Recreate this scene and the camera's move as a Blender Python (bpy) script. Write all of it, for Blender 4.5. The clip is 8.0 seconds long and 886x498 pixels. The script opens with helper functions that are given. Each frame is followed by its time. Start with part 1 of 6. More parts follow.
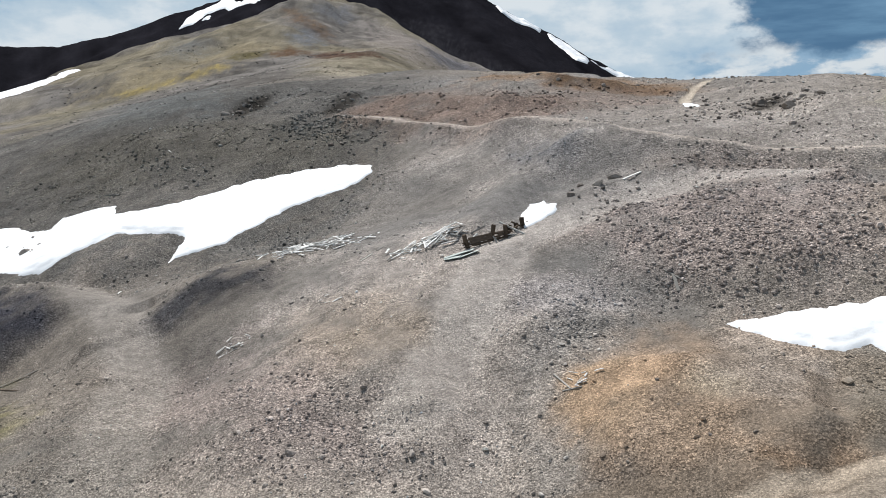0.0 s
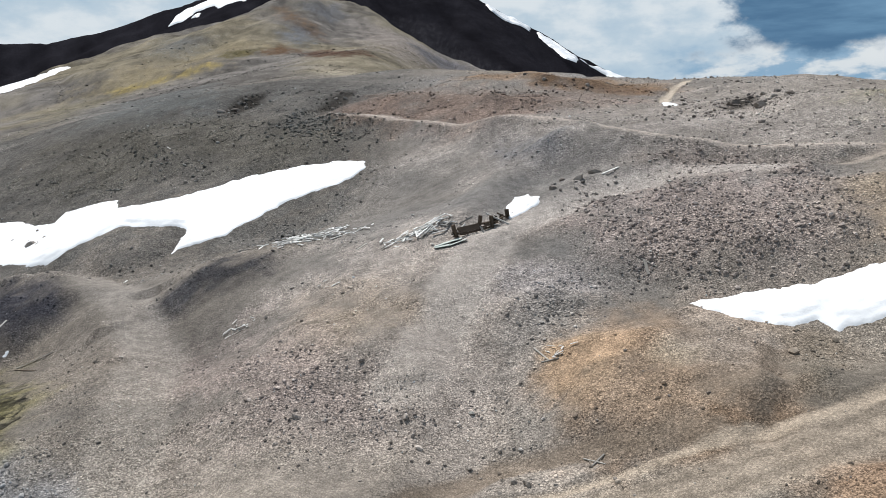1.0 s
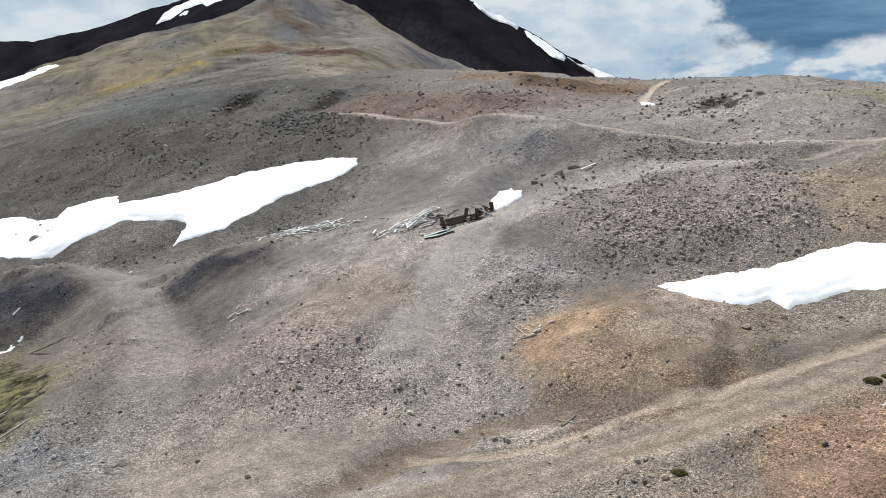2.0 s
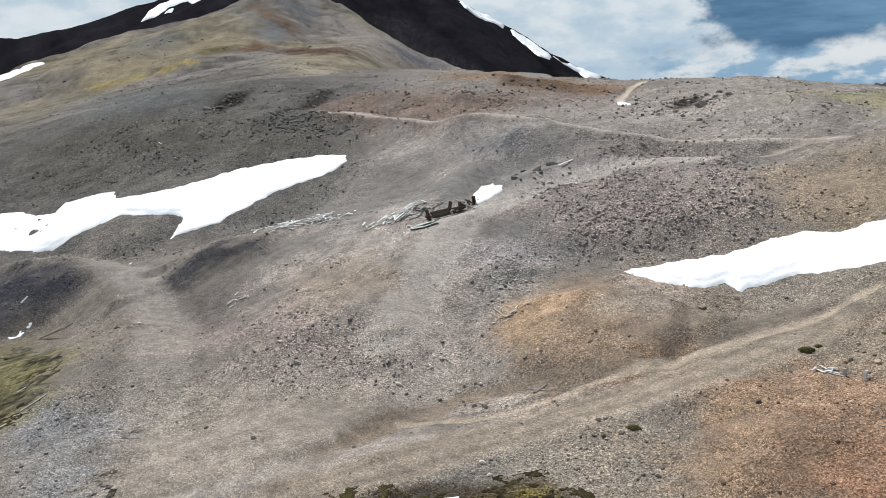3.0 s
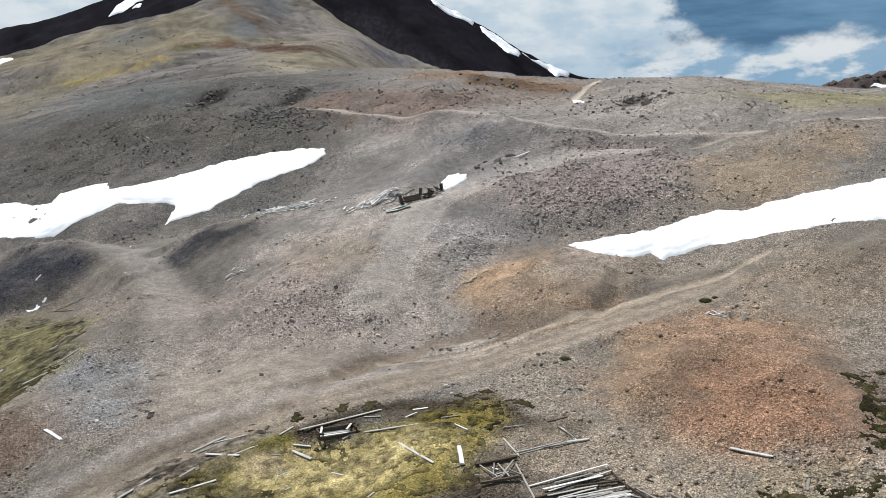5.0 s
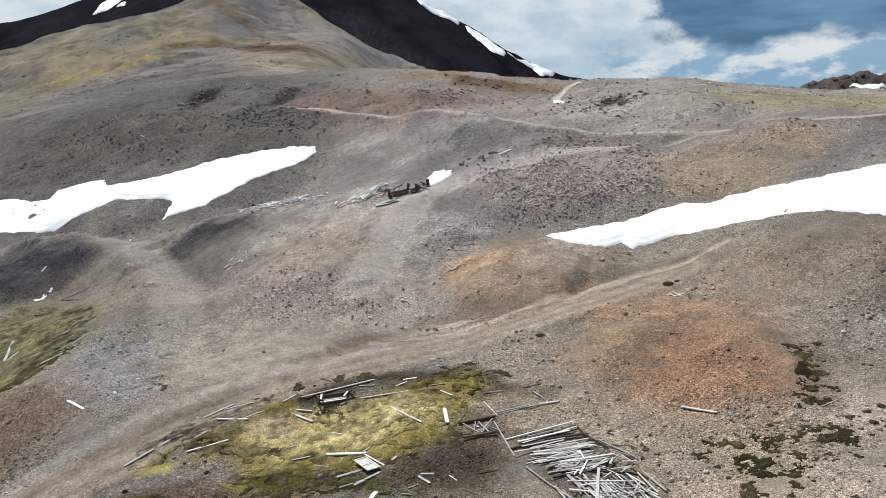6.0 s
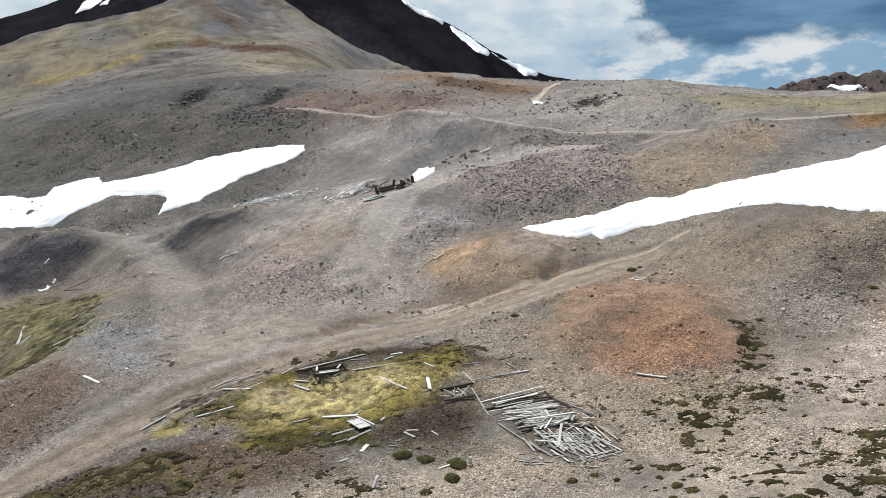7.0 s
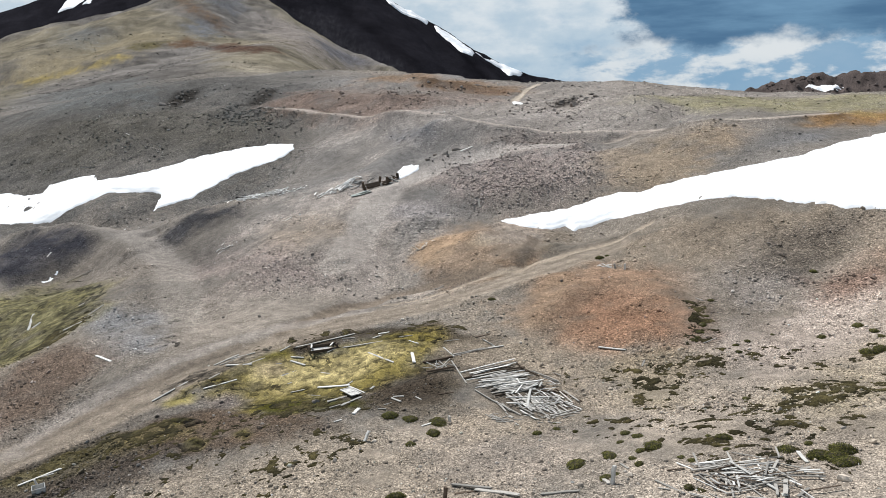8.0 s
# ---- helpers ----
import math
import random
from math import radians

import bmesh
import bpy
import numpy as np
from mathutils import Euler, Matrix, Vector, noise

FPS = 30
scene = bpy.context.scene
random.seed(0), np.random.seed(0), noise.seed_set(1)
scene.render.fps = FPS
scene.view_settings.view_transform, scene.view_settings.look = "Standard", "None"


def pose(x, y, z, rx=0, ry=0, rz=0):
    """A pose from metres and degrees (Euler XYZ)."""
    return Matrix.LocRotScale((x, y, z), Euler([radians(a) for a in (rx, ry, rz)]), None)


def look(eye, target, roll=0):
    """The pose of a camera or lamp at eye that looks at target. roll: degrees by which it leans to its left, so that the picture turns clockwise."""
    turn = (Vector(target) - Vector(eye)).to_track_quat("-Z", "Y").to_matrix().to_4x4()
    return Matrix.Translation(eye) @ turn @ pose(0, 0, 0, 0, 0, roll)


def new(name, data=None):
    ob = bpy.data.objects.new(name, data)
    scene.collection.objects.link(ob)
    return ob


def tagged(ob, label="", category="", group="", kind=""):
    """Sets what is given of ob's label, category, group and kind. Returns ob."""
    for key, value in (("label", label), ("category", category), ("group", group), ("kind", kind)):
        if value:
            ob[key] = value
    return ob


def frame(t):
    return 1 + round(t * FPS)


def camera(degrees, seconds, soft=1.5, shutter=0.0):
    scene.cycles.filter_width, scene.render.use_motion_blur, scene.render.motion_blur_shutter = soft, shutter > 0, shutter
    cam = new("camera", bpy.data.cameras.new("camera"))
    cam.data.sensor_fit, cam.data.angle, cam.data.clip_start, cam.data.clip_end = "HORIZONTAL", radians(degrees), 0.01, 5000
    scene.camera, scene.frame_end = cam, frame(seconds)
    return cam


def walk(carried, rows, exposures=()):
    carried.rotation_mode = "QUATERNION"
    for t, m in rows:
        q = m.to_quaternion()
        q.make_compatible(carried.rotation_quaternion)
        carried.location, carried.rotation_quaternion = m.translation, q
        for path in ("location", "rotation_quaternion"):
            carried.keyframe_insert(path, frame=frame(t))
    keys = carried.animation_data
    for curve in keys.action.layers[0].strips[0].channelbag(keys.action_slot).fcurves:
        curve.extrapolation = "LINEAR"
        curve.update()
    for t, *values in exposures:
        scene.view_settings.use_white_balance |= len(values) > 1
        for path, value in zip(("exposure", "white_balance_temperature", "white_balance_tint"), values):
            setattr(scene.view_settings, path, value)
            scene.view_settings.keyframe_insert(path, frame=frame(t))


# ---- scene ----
cam = camera(59.4, 8.0, soft=0.8)
PATH = [
    (0, (-0.315, -1.698, 19.927), (-0.419, 0.277, 19.631), -0.2),
    (0.5, (-0.218, -4.174, 19.87), (-0.311, -2.198, 19.571), -0.2),
    (1, (-0.1, -6.816, 19.851), (-0.178, -4.84, 19.55), -0.1),
    (1.5, (0.006, -9.551, 19.855), (-0.058, -7.576, 19.551), -0.1),
    (3, (0.349, -17.679, 19.886), (0.335, -15.703, 19.576), -0.0),
    (3.5, (0.487, -20.591, 19.892), (0.491, -18.615, 19.578), -0.0),
    (4, (0.471, -23.299, 19.872), (0.491, -21.324, 19.558), 0.0),
    (4.5, (0.468, -26.445, 19.842), (0.508, -24.47, 19.525), 0.0),
    (6, (0.159, -35.398, 19.825), (0.255, -33.426, 19.503), 0.1),
    (6.5, (0.103, -38.511, 19.858), (0.217, -36.54, 19.536), 0.1),
    (7, (-0.012, -41.685, 19.86), (0.123, -39.716, 19.537), 0.2),
    (7.5, (-0.096, -44.854, 19.909), (0.057, -42.887, 19.586), 0.1),
    (8, (-0.236, -48.09, 19.927), (-0.063, -46.124, 19.603), 0.2),
]
walk(cam, [(t, look(eye, target, roll)) for t, eye, target, roll in PATH])

# ---- world, sun, exposure ----
SUN_AZ, SUN_EL = radians(-28), radians(54)   # azimuth from +y towards +x
sun = new("sun", bpy.data.lights.new("sun", "SUN"))
sun.data.energy, sun.data.angle, sun.data.color = 5.2, radians(0.6), (1.0, 0.978, 0.950)
sun_dir = Vector((math.sin(SUN_AZ) * math.cos(SUN_EL), math.cos(SUN_AZ) * math.cos(SUN_EL), math.sin(SUN_EL)))
sun.matrix_world = look(sun_dir * 100, (0, 0, 0))


def make_world():
    w = bpy.data.worlds.new("sky")
    w.use_nodes = True
    scene.world = w
    nt = w.node_tree
    nt.nodes.clear()

    def node(kind, **inputs):
        n = nt.nodes.new(kind)
        for key, value in inputs.items():
            if isinstance(value, bpy.types.NodeSocket):
                nt.links.new(value, n.inputs[key])
            else:
                n.inputs[key].default_value = value
        return n

    def math_node(op, a, b):
        n = nt.nodes.new("ShaderNodeMath")
        n.operation = op
        for i, v in enumerate((a, b)):
            if isinstance(v, bpy.types.NodeSocket):
                nt.links.new(v, n.inputs[i])
            else:
                n.inputs[i].default_value = v
        return n.outputs[0]

    def step(v, lo, hi):
        n = node("ShaderNodeMapRange", Value=v)
        n.interpolation_type = "SMOOTHSTEP"
        n.inputs["From Min"].default_value, n.inputs["From Max"].default_value = lo, hi
        return n.outputs[0]

    def mix(a, b, fac):
        n = nt.nodes.new("ShaderNodeMix")
        n.data_type = "RGBA"
        for i, v in ((0, fac), (6, a), (7, b)):
            if isinstance(v, bpy.types.NodeSocket):
                nt.links.new(v, n.inputs[i])
            else:
                n.inputs[i].default_value = v if i == 0 else (*v, 1)
        return n.outputs[2]

    def cloud_noise(scale, stretch, detail, move):
        m = node("ShaderNodeMapping", Vector=way, Scale=(1, 1, stretch), Location=move)
        return node("ShaderNodeTexNoise", Vector=m.outputs[0], Scale=scale, Detail=detail, Roughness=0.58).outputs["Fac"]

    sky = nt.nodes.new("ShaderNodeTexSky")
    sky.sky_type, sky.sun_disc = "NISHITA", False
    sky.sun_elevation, sky.sun_rotation = SUN_EL, SUN_AZ
    sky.altitude = 3500
    way = node("ShaderNodeTexCoord").outputs["Generated"]
    axis = node("ShaderNodeSeparateXYZ", Vector=way)
    x, z = axis.outputs["X"], axis.outputs["Z"]
    blue = node("ShaderNodeVectorMath", Vector=sky.outputs[0])
    blue.operation = "SCALE"
    blue.inputs["Scale"].default_value = 0.10
    form, form2, shade = cloud_noise(4.6, 1.7, 12, (1.3, 0.4, 0.2)), cloud_noise(11.0, 1.6, 10, (4.0, 2.0, 1.0)), cloud_noise(8.0, 2.0, 11, (7.7, 3.1, 0.6))
    cover = math_node("MULTIPLY", step(math_node("ADD", form, math_node("MULTIPLY", form2, 0.25)), 0.38, 0.54), math_node("ADD", math_node("MULTIPLY", step(z, 0.75, 0.25), 0.65), 0.35))
    body = mix(mix((0.42, 0.60, 0.78), (0.60, 0.745, 0.87), step(shade, 0.32, 0.48)), (0.86, 0.94, 1.0), step(shade, 0.46, 0.64))
    col = mix(blue.outputs[0], body, cover)
    under = math_node("MULTIPLY", step(math_node("ADD", x, math_node("MULTIPLY", math_node("SUBTRACT", form2, 0.5), 0.4)), 0.24, 0.33), step(z, 0.30, 0.10))
    low = mix((0.27, 0.47, 0.68), (0.90, 0.95, 0.98), step(cloud_noise(10.0, 2.4, 11, (2.0, 5.0, 1.5)), 0.45, 0.56))
    col = mix(col, low, math_node("MULTIPLY", under, 0.85))
    # a slate-blue rain cloud on the right, bright cumulus under it
    edge = math_node("MULTIPLY", math_node("SUBTRACT", form2, 0.5), 0.36)
    bank = math_node("MULTIPLY", step(math_node("ADD", x, edge), 0.25, 0.31), step(math_node("ADD", z, math_node("MULTIPLY", edge, 0.25)), 0.082, 0.104))
    bank = math_node("MULTIPLY", bank, step(z, 0.5, 0.3))
    slate = mix((0.10, 0.215, 0.37), (0.21, 0.39, 0.585), step(cloud_noise(4.0, 6.0, 8, (0.7, 1.1, 2.3)), 0.36, 0.66))
    col = mix(col, slate, bank)
    bg = node("ShaderNodeBackground", Color=col, Strength=0.80)
    out = nt.nodes.new("ShaderNodeOutputWorld")
    nt.links.new(bg.outputs[0], out.inputs[0])


make_world()

# ---- terrain ----
BASE = (2.8, 23.81, 8.17, -7.92, -10.55, 4.35)
MOUNDS_FRONT = [(-20.0, -25.5, 9, 0.96), (25.0, -21.0, 9, -0.87), (7.0, -4.0, 13, -2.42), (33.0, -4.0, 13, -3.59), (-15.5, -3.0, 9, -0.82), (16.0, 1.5, 9, -1.23),
    (-6.5, 10.5, 9, -2.17), (38.5, 10.5, 9, -1.43), (-20.0, 15.0, 9, -1.39), (7.0, 15.0, 9, -1.03), (46.0, 15.5, 13, -2.34), (23.0, 17.5, 19, -4.7)]
MOUNDS_MIDDLE = [(-29.0, 24.0, 9, 0.9), (-42.5, 33.0, 9, -1.35), (-20.0, 33.0, 9, -2.06), (0.5, 35.0, 13, -4.41), (25.0, 42.0, 9, -3.86), (11.5, 51.0, 9, -2.26),
    (-24.5, 55.5, 9, -3.5), (47.5, 55.5, 9, 1.15), (-42.5, 60.0, 9, -3.26), (61.0, 65.0, 19, 1.86), (85.0, 67.5, 13, 2.18), (16.0, 78.0, 9, -1.62)]
MOUNDS_UPPER = [(-60.5, 82.5, 9, -2.73), (-38.0, 82.5, 9, -1.92), (-6.5, 87.0, 9, -1.53), (43.0, 87.0, 9, 2.11), (91.5, 87.0, 13, 4.03), (-81.5, 93.5, 19, -2.54),
    (-25.5, 93.5, 13, -3.36), (13.5, 93.5, 19, 2.79), (58.0, 96.0, 28, 4.72), (-110.0, 112.5, 19, -1.41), (-71.0, 113.0, 13, -0.86)]
MOUNDS_RIDGE = [(0.5, 113.0, 13, 0.92), (91.5, 113.0, 13, 3.21), (-53.0, 131.5, 19, 1.66), (91.5, 132.5, 13, 1.59), (2.0, 138.0, 28, 5.93), (-51.5, 163.5, 9, -2.35),
    (-54.0, 166.0, 28, 4.42), (-91.0, 169.5, 19, 1.77), (-15.0, 179.0, 19, 1.95), (42.0, 179.0, 19, -2.29), (72.0, 194.0, 28, -3.85)]
# crest lines (x, y, z): the near ridge, the grassy hill, the dark mountain and the far rocky ridge
RIDGE = [(-20, 225, 37), (4, 212, 36), (15, 205, 34.6), (28, 168, 31.2), (39, 155, 29.9), (48, 148, 29.5), (60, 139, 29.1), (73, 136, 28.2), (88, 132, 26.8), (95, 122, 25.6), (105, 104, 24.4), (140, 60, 22)]
HILL = [(-600, 420, -20), (-450, 490, 20), (-397, 590, 40), (-355, 725, 92), (-278, 808, 132), (-229, 843, 153), (-175, 855, 172), (-115, 825, 150), (-67, 770, 110), (-35, 731, 94), (13, 652, 68), (60, 560, 36)]
MOUNTAIN = [(-1300, 1250, 190), (-918, 1382, 178), (-827, 1437, 178), (-793, 1455, 174), (-700, 1501, 212), (-620, 1535, 244), (-573, 1552, 261), (-300, 1650, 400), (-34, 1640, 305.8), (18, 1640, 277.0), (71, 1640, 256.0), (113, 1640, 234.9), (159, 1640, 213.4), (213, 1640, 179.1), (270, 1622, 151.8), (315, 1608, 130.8), (369, 1591, 110.4), (580, 1550, 80)]
ROCKS = [(430, 856, 50), (443, 849, 60), (488, 825, 75), (524, 804, 73), (569, 774, 77), (650, 720, 82), (800, 640, 90)]


def smooth(a, b, v):
    t = np.clip((v - a) / (b - a), 0, 1)
    return t * t * (3 - 2 * t)


def softmax(a, b, k):
    return 0.5 * (a + b + np.sqrt((a - b) ** 2 + k * k)) - 0.0


def blend(a, b, k):
    """The higher of two slopes, with a rounded foot where they meet."""
    return np.maximum(a, b) + np.clip(k - np.abs(a - b), 0, None) ** 2 / (4 * k)


def crest(x, y, line, slope, roundness, reach=1e5, side=1.0):
    """A ridge that falls off from its crest line, steeper by the factor side along x."""
    best = np.full(np.shape(x), -1e9)
    for (ax, ay, az), (bx, by, bz) in zip(line, line[1:]):
        t = np.clip((side * side * (x - ax) * (bx - ax) + (y - ay) * (by - ay)) / ((side * (bx - ax)) ** 2 + (by - ay) ** 2), 0, 1)
        d = np.hypot(side * (x - ax - t * (bx - ax)), y - ay - t * (by - ay))
        best = np.maximum(best, az + t * (bz - az) - slope * (np.sqrt(d * d + roundness ** 2) - roundness) - 0.5 * np.maximum(d - reach, 0))
    return best


def ground(x, y):
    """Height of the ground, without its fine relief."""
    x, y = np.asarray(x, float), np.asarray(y, float)
    xc, yc = np.clip(x, -115, 90), np.clip(y, -55, 185)
    u, v = xc / 100, yc / 100
    h = BASE[0] + BASE[1] * u + BASE[2] * v + BASE[3] * u * u + BASE[4] * u * v + BASE[5] * v * v
    for cx, cy, r, a in MOUNDS_FRONT + MOUNDS_MIDDLE + MOUNDS_UPPER + MOUNDS_RIDGE:
        h = h + a * np.exp(-((x - cx) ** 2 + (y - cy) ** 2) / (r * r))
    up = smooth(30, -60, x)
    dy = y - yc
    h = h + np.where(dy > 0, (0.17 * up - 0.10 * (1 - up)) * 400 * np.tanh(dy / 400), 0.04 * 200 * np.tanh(dy / 200))
    dx = x - xc
    h = h + np.where(dx < 0, 60 * np.tanh(dx * 0.2 / 60), 10 * np.tanh(dx * 0.05 / 10))
    h = softmax(h, crest(x, y, RIDGE, 0.16, 3, 60), 0.6)
    # behind the near ridge the ground falls away
    line = np.interp(x, [p[0] for p in RIDGE], [p[1] for p in RIDGE])
    past = np.clip(y - line, 0, None)
    h = h - smooth(-8, 22, x) * np.where(past < 20, past ** 2 * 0.01, 4 + 0.4 * (past - 20))
    h = np.maximum(h, -60)
    h = blend(h, crest(x, y, HILL, 0.3, 8, 420, 2.4), 42)
    h = softmax(h, crest(x, y, MOUNTAIN, 0.42, 6, 900, 2.0), 3)
    h = softmax(h, crest(x, y, ROCKS, 0.35, 4, 200, 1.5), 2)
    return np.maximum(h, -60)


# ---- end of terrain ----


# ---- noise and soil ----
def lattice(ix, iy, seed):
    v = np.sin(ix * 127.1 + iy * 311.7 + seed * 74.7) * 43758.5453
    return v - np.floor(v)


def value_noise(x, y, seed):
    ix, iy = np.floor(x), np.floor(y)
    fx, fy = x - ix, y - iy
    fx, fy = fx * fx * (3 - 2 * fx), fy * fy * (3 - 2 * fy)
    a, b = lattice(ix, iy, seed), lattice(ix + 1, iy, seed)
    c, d = lattice(ix, iy + 1, seed), lattice(ix + 1, iy + 1, seed)
    return (a * (1 - fx) + b * fx) * (1 - fy) + (c * (1 - fx) + d * fx) * fy


def fbm(x, y, size, octaves, seed):
    """Layered noise from -1 to 1; size is its largest wave in metres."""
    total, amp, norm = 0, 1.0, 0.0
    for k in range(octaves):
        total = total + amp * (value_noise(x / size + 17.3 * k, y / size - 9.1 * k, seed + k) * 2 - 1)
        norm += amp
        amp, size = amp * 0.55, size * 0.47
    return total / norm


def edge_distance(x, y, outline):
    """Signed distance to a closed outline, positive inside."""
    d = np.full(x.shape, 1e9)
    inside = np.zeros(x.shape, bool)
    for (ax, ay), (bx, by) in zip(outline, outline[1:] + outline[:1]):
        t = np.clip(((x - ax) * (bx - ax) + (y - ay) * (by - ay)) / ((bx - ax) ** 2 + (by - ay) ** 2 + 1e-9), 0, 1)
        d = np.minimum(d, np.hypot(x - ax - t * (bx - ax), y - ay - t * (by - ay)))
        inside ^= ((ay > y) != (by > y)) & (x < (bx - ax) * (y - ay) / (by - ay + 1e-12) + ax)
    return np.where(inside, d, -d)


def line_distance(x, y, line):
    d = np.full(x.shape, 1e9)
    for (ax, ay), (bx, by) in zip(line, line[1:]):
        t = np.clip(((x - ax) * (bx - ax) + (y - ay) * (by - ay)) / ((bx - ax) ** 2 + (by - ay) ** 2 + 1e-9), 0, 1)
        d = np.minimum(d, np.hypot(x - ax - t * (bx - ax), y - ay - t * (by - ay)))
    return d


SOILS, TRACKS, TILTS = [], [], []   # TILTS: the slope across each stretch of a track


def soil(color, feather, stony, outline, strength=0.9):
    """A stretch of ground of its own colour, in places with shade put into it; stony 0 to 1 says how coarse it is."""
    SOILS.append((color, feather, stony, strength, outline))
    return outline


def track(color, width, line, strength=0.9, level=True):
    TRACKS.append((color, width, strength, line))
    tilts = []
    for (ax, ay), (bx, by) in zip(line, line[1:]):
        n = math.hypot(bx - ax, by - ay)
        nx, ny, mx, my = (ay - by) / n, (bx - ax) / n, (ax + bx) / 2, (ay + by) / 2
        tilts.append(level and float(ground(mx + 3 * nx, my + 3 * ny) - ground(mx - 3 * nx, my - 3 * ny)) / 6)
    TILTS.append(tilts)
    return line


# broad stretches: the dark slope, the pale middle, the gravel of the lower ground
soil((0.108, 0.104, 0.098), 10, 0.65, [(-125, 80), (-140, 200), (-50, 205), (-18, 170), (-10, 130), (-12, 104), (-20, 84), (-36, 78), (-46, 90), (-70, 88)], 0.95)
soil((0.285, 0.258, 0.236), 8, 0.5, [(-10, 105), (-4, 130), (20, 135), (45, 120), (60, 90), (40, 70), (20, 78), (5, 80)], 0.8)
soil((0.322, 0.286, 0.258), 7, 0.3, [(-24, 28), (-16, 56), (-12, 66), (-3, 72), (4, 62), (10, 52), (6, 42), (6, 30), (-6, 23)], 0.95)
soil((0.27, 0.24, 0.213), 4, 0.06, [(-24, 20), (-20, 32), (-8, 34), (2, 30), (-6, 22), (-16, 17)], 0.8)
soil((0.320, 0.276, 0.236), 6, 0.3, [(11, -22), (10, 7), (28, 8), (46, 16), (48, -5), (26, -28)], 0.9)
soil((0.26, 0.222, 0.184), 5, 0.25, [(-14, -14), (-12, 1), (0, 0), (3, -4), (4, -12), (-2, -18)], 0.8)
soil((0.21, 0.14, 0.11), 3, 0.5, [(41, 14), (48, 20), (53, 14), (45, 9)], 0.8)
soil((0.115, 0.105, 0.092), 2, 0.6, [(36, 20), (38, 24), (42, 25), (44, 21), (41, 17), (38, 17)], 0.6)
soil((0.258, 0.218, 0.178), 6, 0.35, [(9, 6), (10, 24), (24, 31), (40, 30), (50, 22), (48, 8), (30, 4), (20, 6)], 0.8)
soil((0.262, 0.236, 0.212), 8, 0.4, [(40, 72), (60, 68), (90, 60), (98, 110), (70, 136), (45, 142), (20, 150), (38, 110)], 0.8)
soil((0.175, 0.154, 0.136), 5, 0.45, [(-42, -16), (-42, 26), (-27, 22), (-13, 13), (-14, -2), (-12, -16)], 0.7)
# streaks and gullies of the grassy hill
# the mountain's foot, slightly paler, with the same cloud shadow in its colour
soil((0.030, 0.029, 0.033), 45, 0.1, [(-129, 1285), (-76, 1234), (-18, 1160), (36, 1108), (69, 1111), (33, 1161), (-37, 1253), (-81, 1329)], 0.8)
soil((0.215, 0.18, 0.118), 22, 0, [(-211.5, 396.8), (-190.5, 410.9), (-158.1, 415.9), (-151.2, 465.1), (-139.5, 544.6), (-179.9, 559.2), (-200, 503.4), (-209.9, 434.3)], 0.75)
# one grey stretch only: shade on the left hillside, put into its colour
soil((0.125, 0.128, 0.126), 20, 0, [(-281.7, 714), (-198.7, 567.4), (-186.9, 533.1), (-194.1, 497.2), (-209.6, 511.2)], 0.7)
soil((0.26, 0.205, 0.085), 7, 0, [(-193.7, 411.3), (-177, 416.2), (-160.4, 422.8), (-149.5, 438.5), (-145.8, 434.8), (-156.8, 414), (-171.9, 407), (-184.2, 392.8)], 0.9)
soil((0.095, 0.082, 0.042), 6, 0, [(-156.7, 477.3), (-157.1, 502.9), (-146.6, 512.1), (-138.7, 528.4), (-139.1, 486.6), (-147.3, 463.7)], 0.9)
soil((0.1, 0.06, 0.036), 7, 0.1, [(-136.6, 495.4), (-135.5, 544.7), (-118, 515.4), (-115.1, 491.9), (-127.7, 481.3)], 0.9)
soil((0.08, 0.048, 0.036), 6, 0.3, [(-109.5, 496.5), (-97.5, 532.7), (-64.8, 417.6), (-45.7, 348.2), (-54.9, 317.7), (-84.7, 407.6)], 0.95)
soil((0.125, 0.082, 0.052), 12, 0, [(-178.7, 719.7), (-151.1, 675.1), (-127.2, 635.8), (-118.1, 596.6), (-136.7, 624.2), (-154.4, 642.9)], 0.85)
soil((0.118, 0.124, 0.136), 10, 0.1, [(-144.2, 578.6), (-147, 621.6), (-134.3, 625.5), (-115, 566.6), (-119.5, 544.2), (-133, 560.5)], 0.9)
soil((0.118, 0.12, 0.128), 12, 0.2, [(-160.4, 724.5), (-137.3, 798.3), (-120.2, 753.3), (-127.3, 705.8), (-147.1, 704.1)], 0.85)
soil((0.215, 0.19, 0.172), 18, 0.3, [(-102.9, 732.9), (-70.3, 722.8), (-38.3, 665.3), (-4.3, 661.4), (-27.2, 536), (-36.8, 382.6), (-52.6, 419.1)], 0.85)
soil((0.125, 0.123, 0.134), 9, 0.6, [(-51.9, 607.9), (-37.8, 656.3), (-19.1, 672.4), (-1.8, 658.1), (-15.8, 636.2), (-32.3, 556.1)], 0.9)
soil((0.17, 0.152, 0.112), 10, 0, [(-213.2, 366.5), (-204, 400.1), (-177.8, 388.3), (-136.9, 264.6), (-118.5, 198.7)], 0.7)
soil((0.112, 0.118, 0.118), 12, 0.3, [(-133.4, 266), (-113.4, 285.2), (-82.6, 242.5), (-55.2, 170.1), (-57.7, 157.9), (-78.4, 163.8)], 0.8)
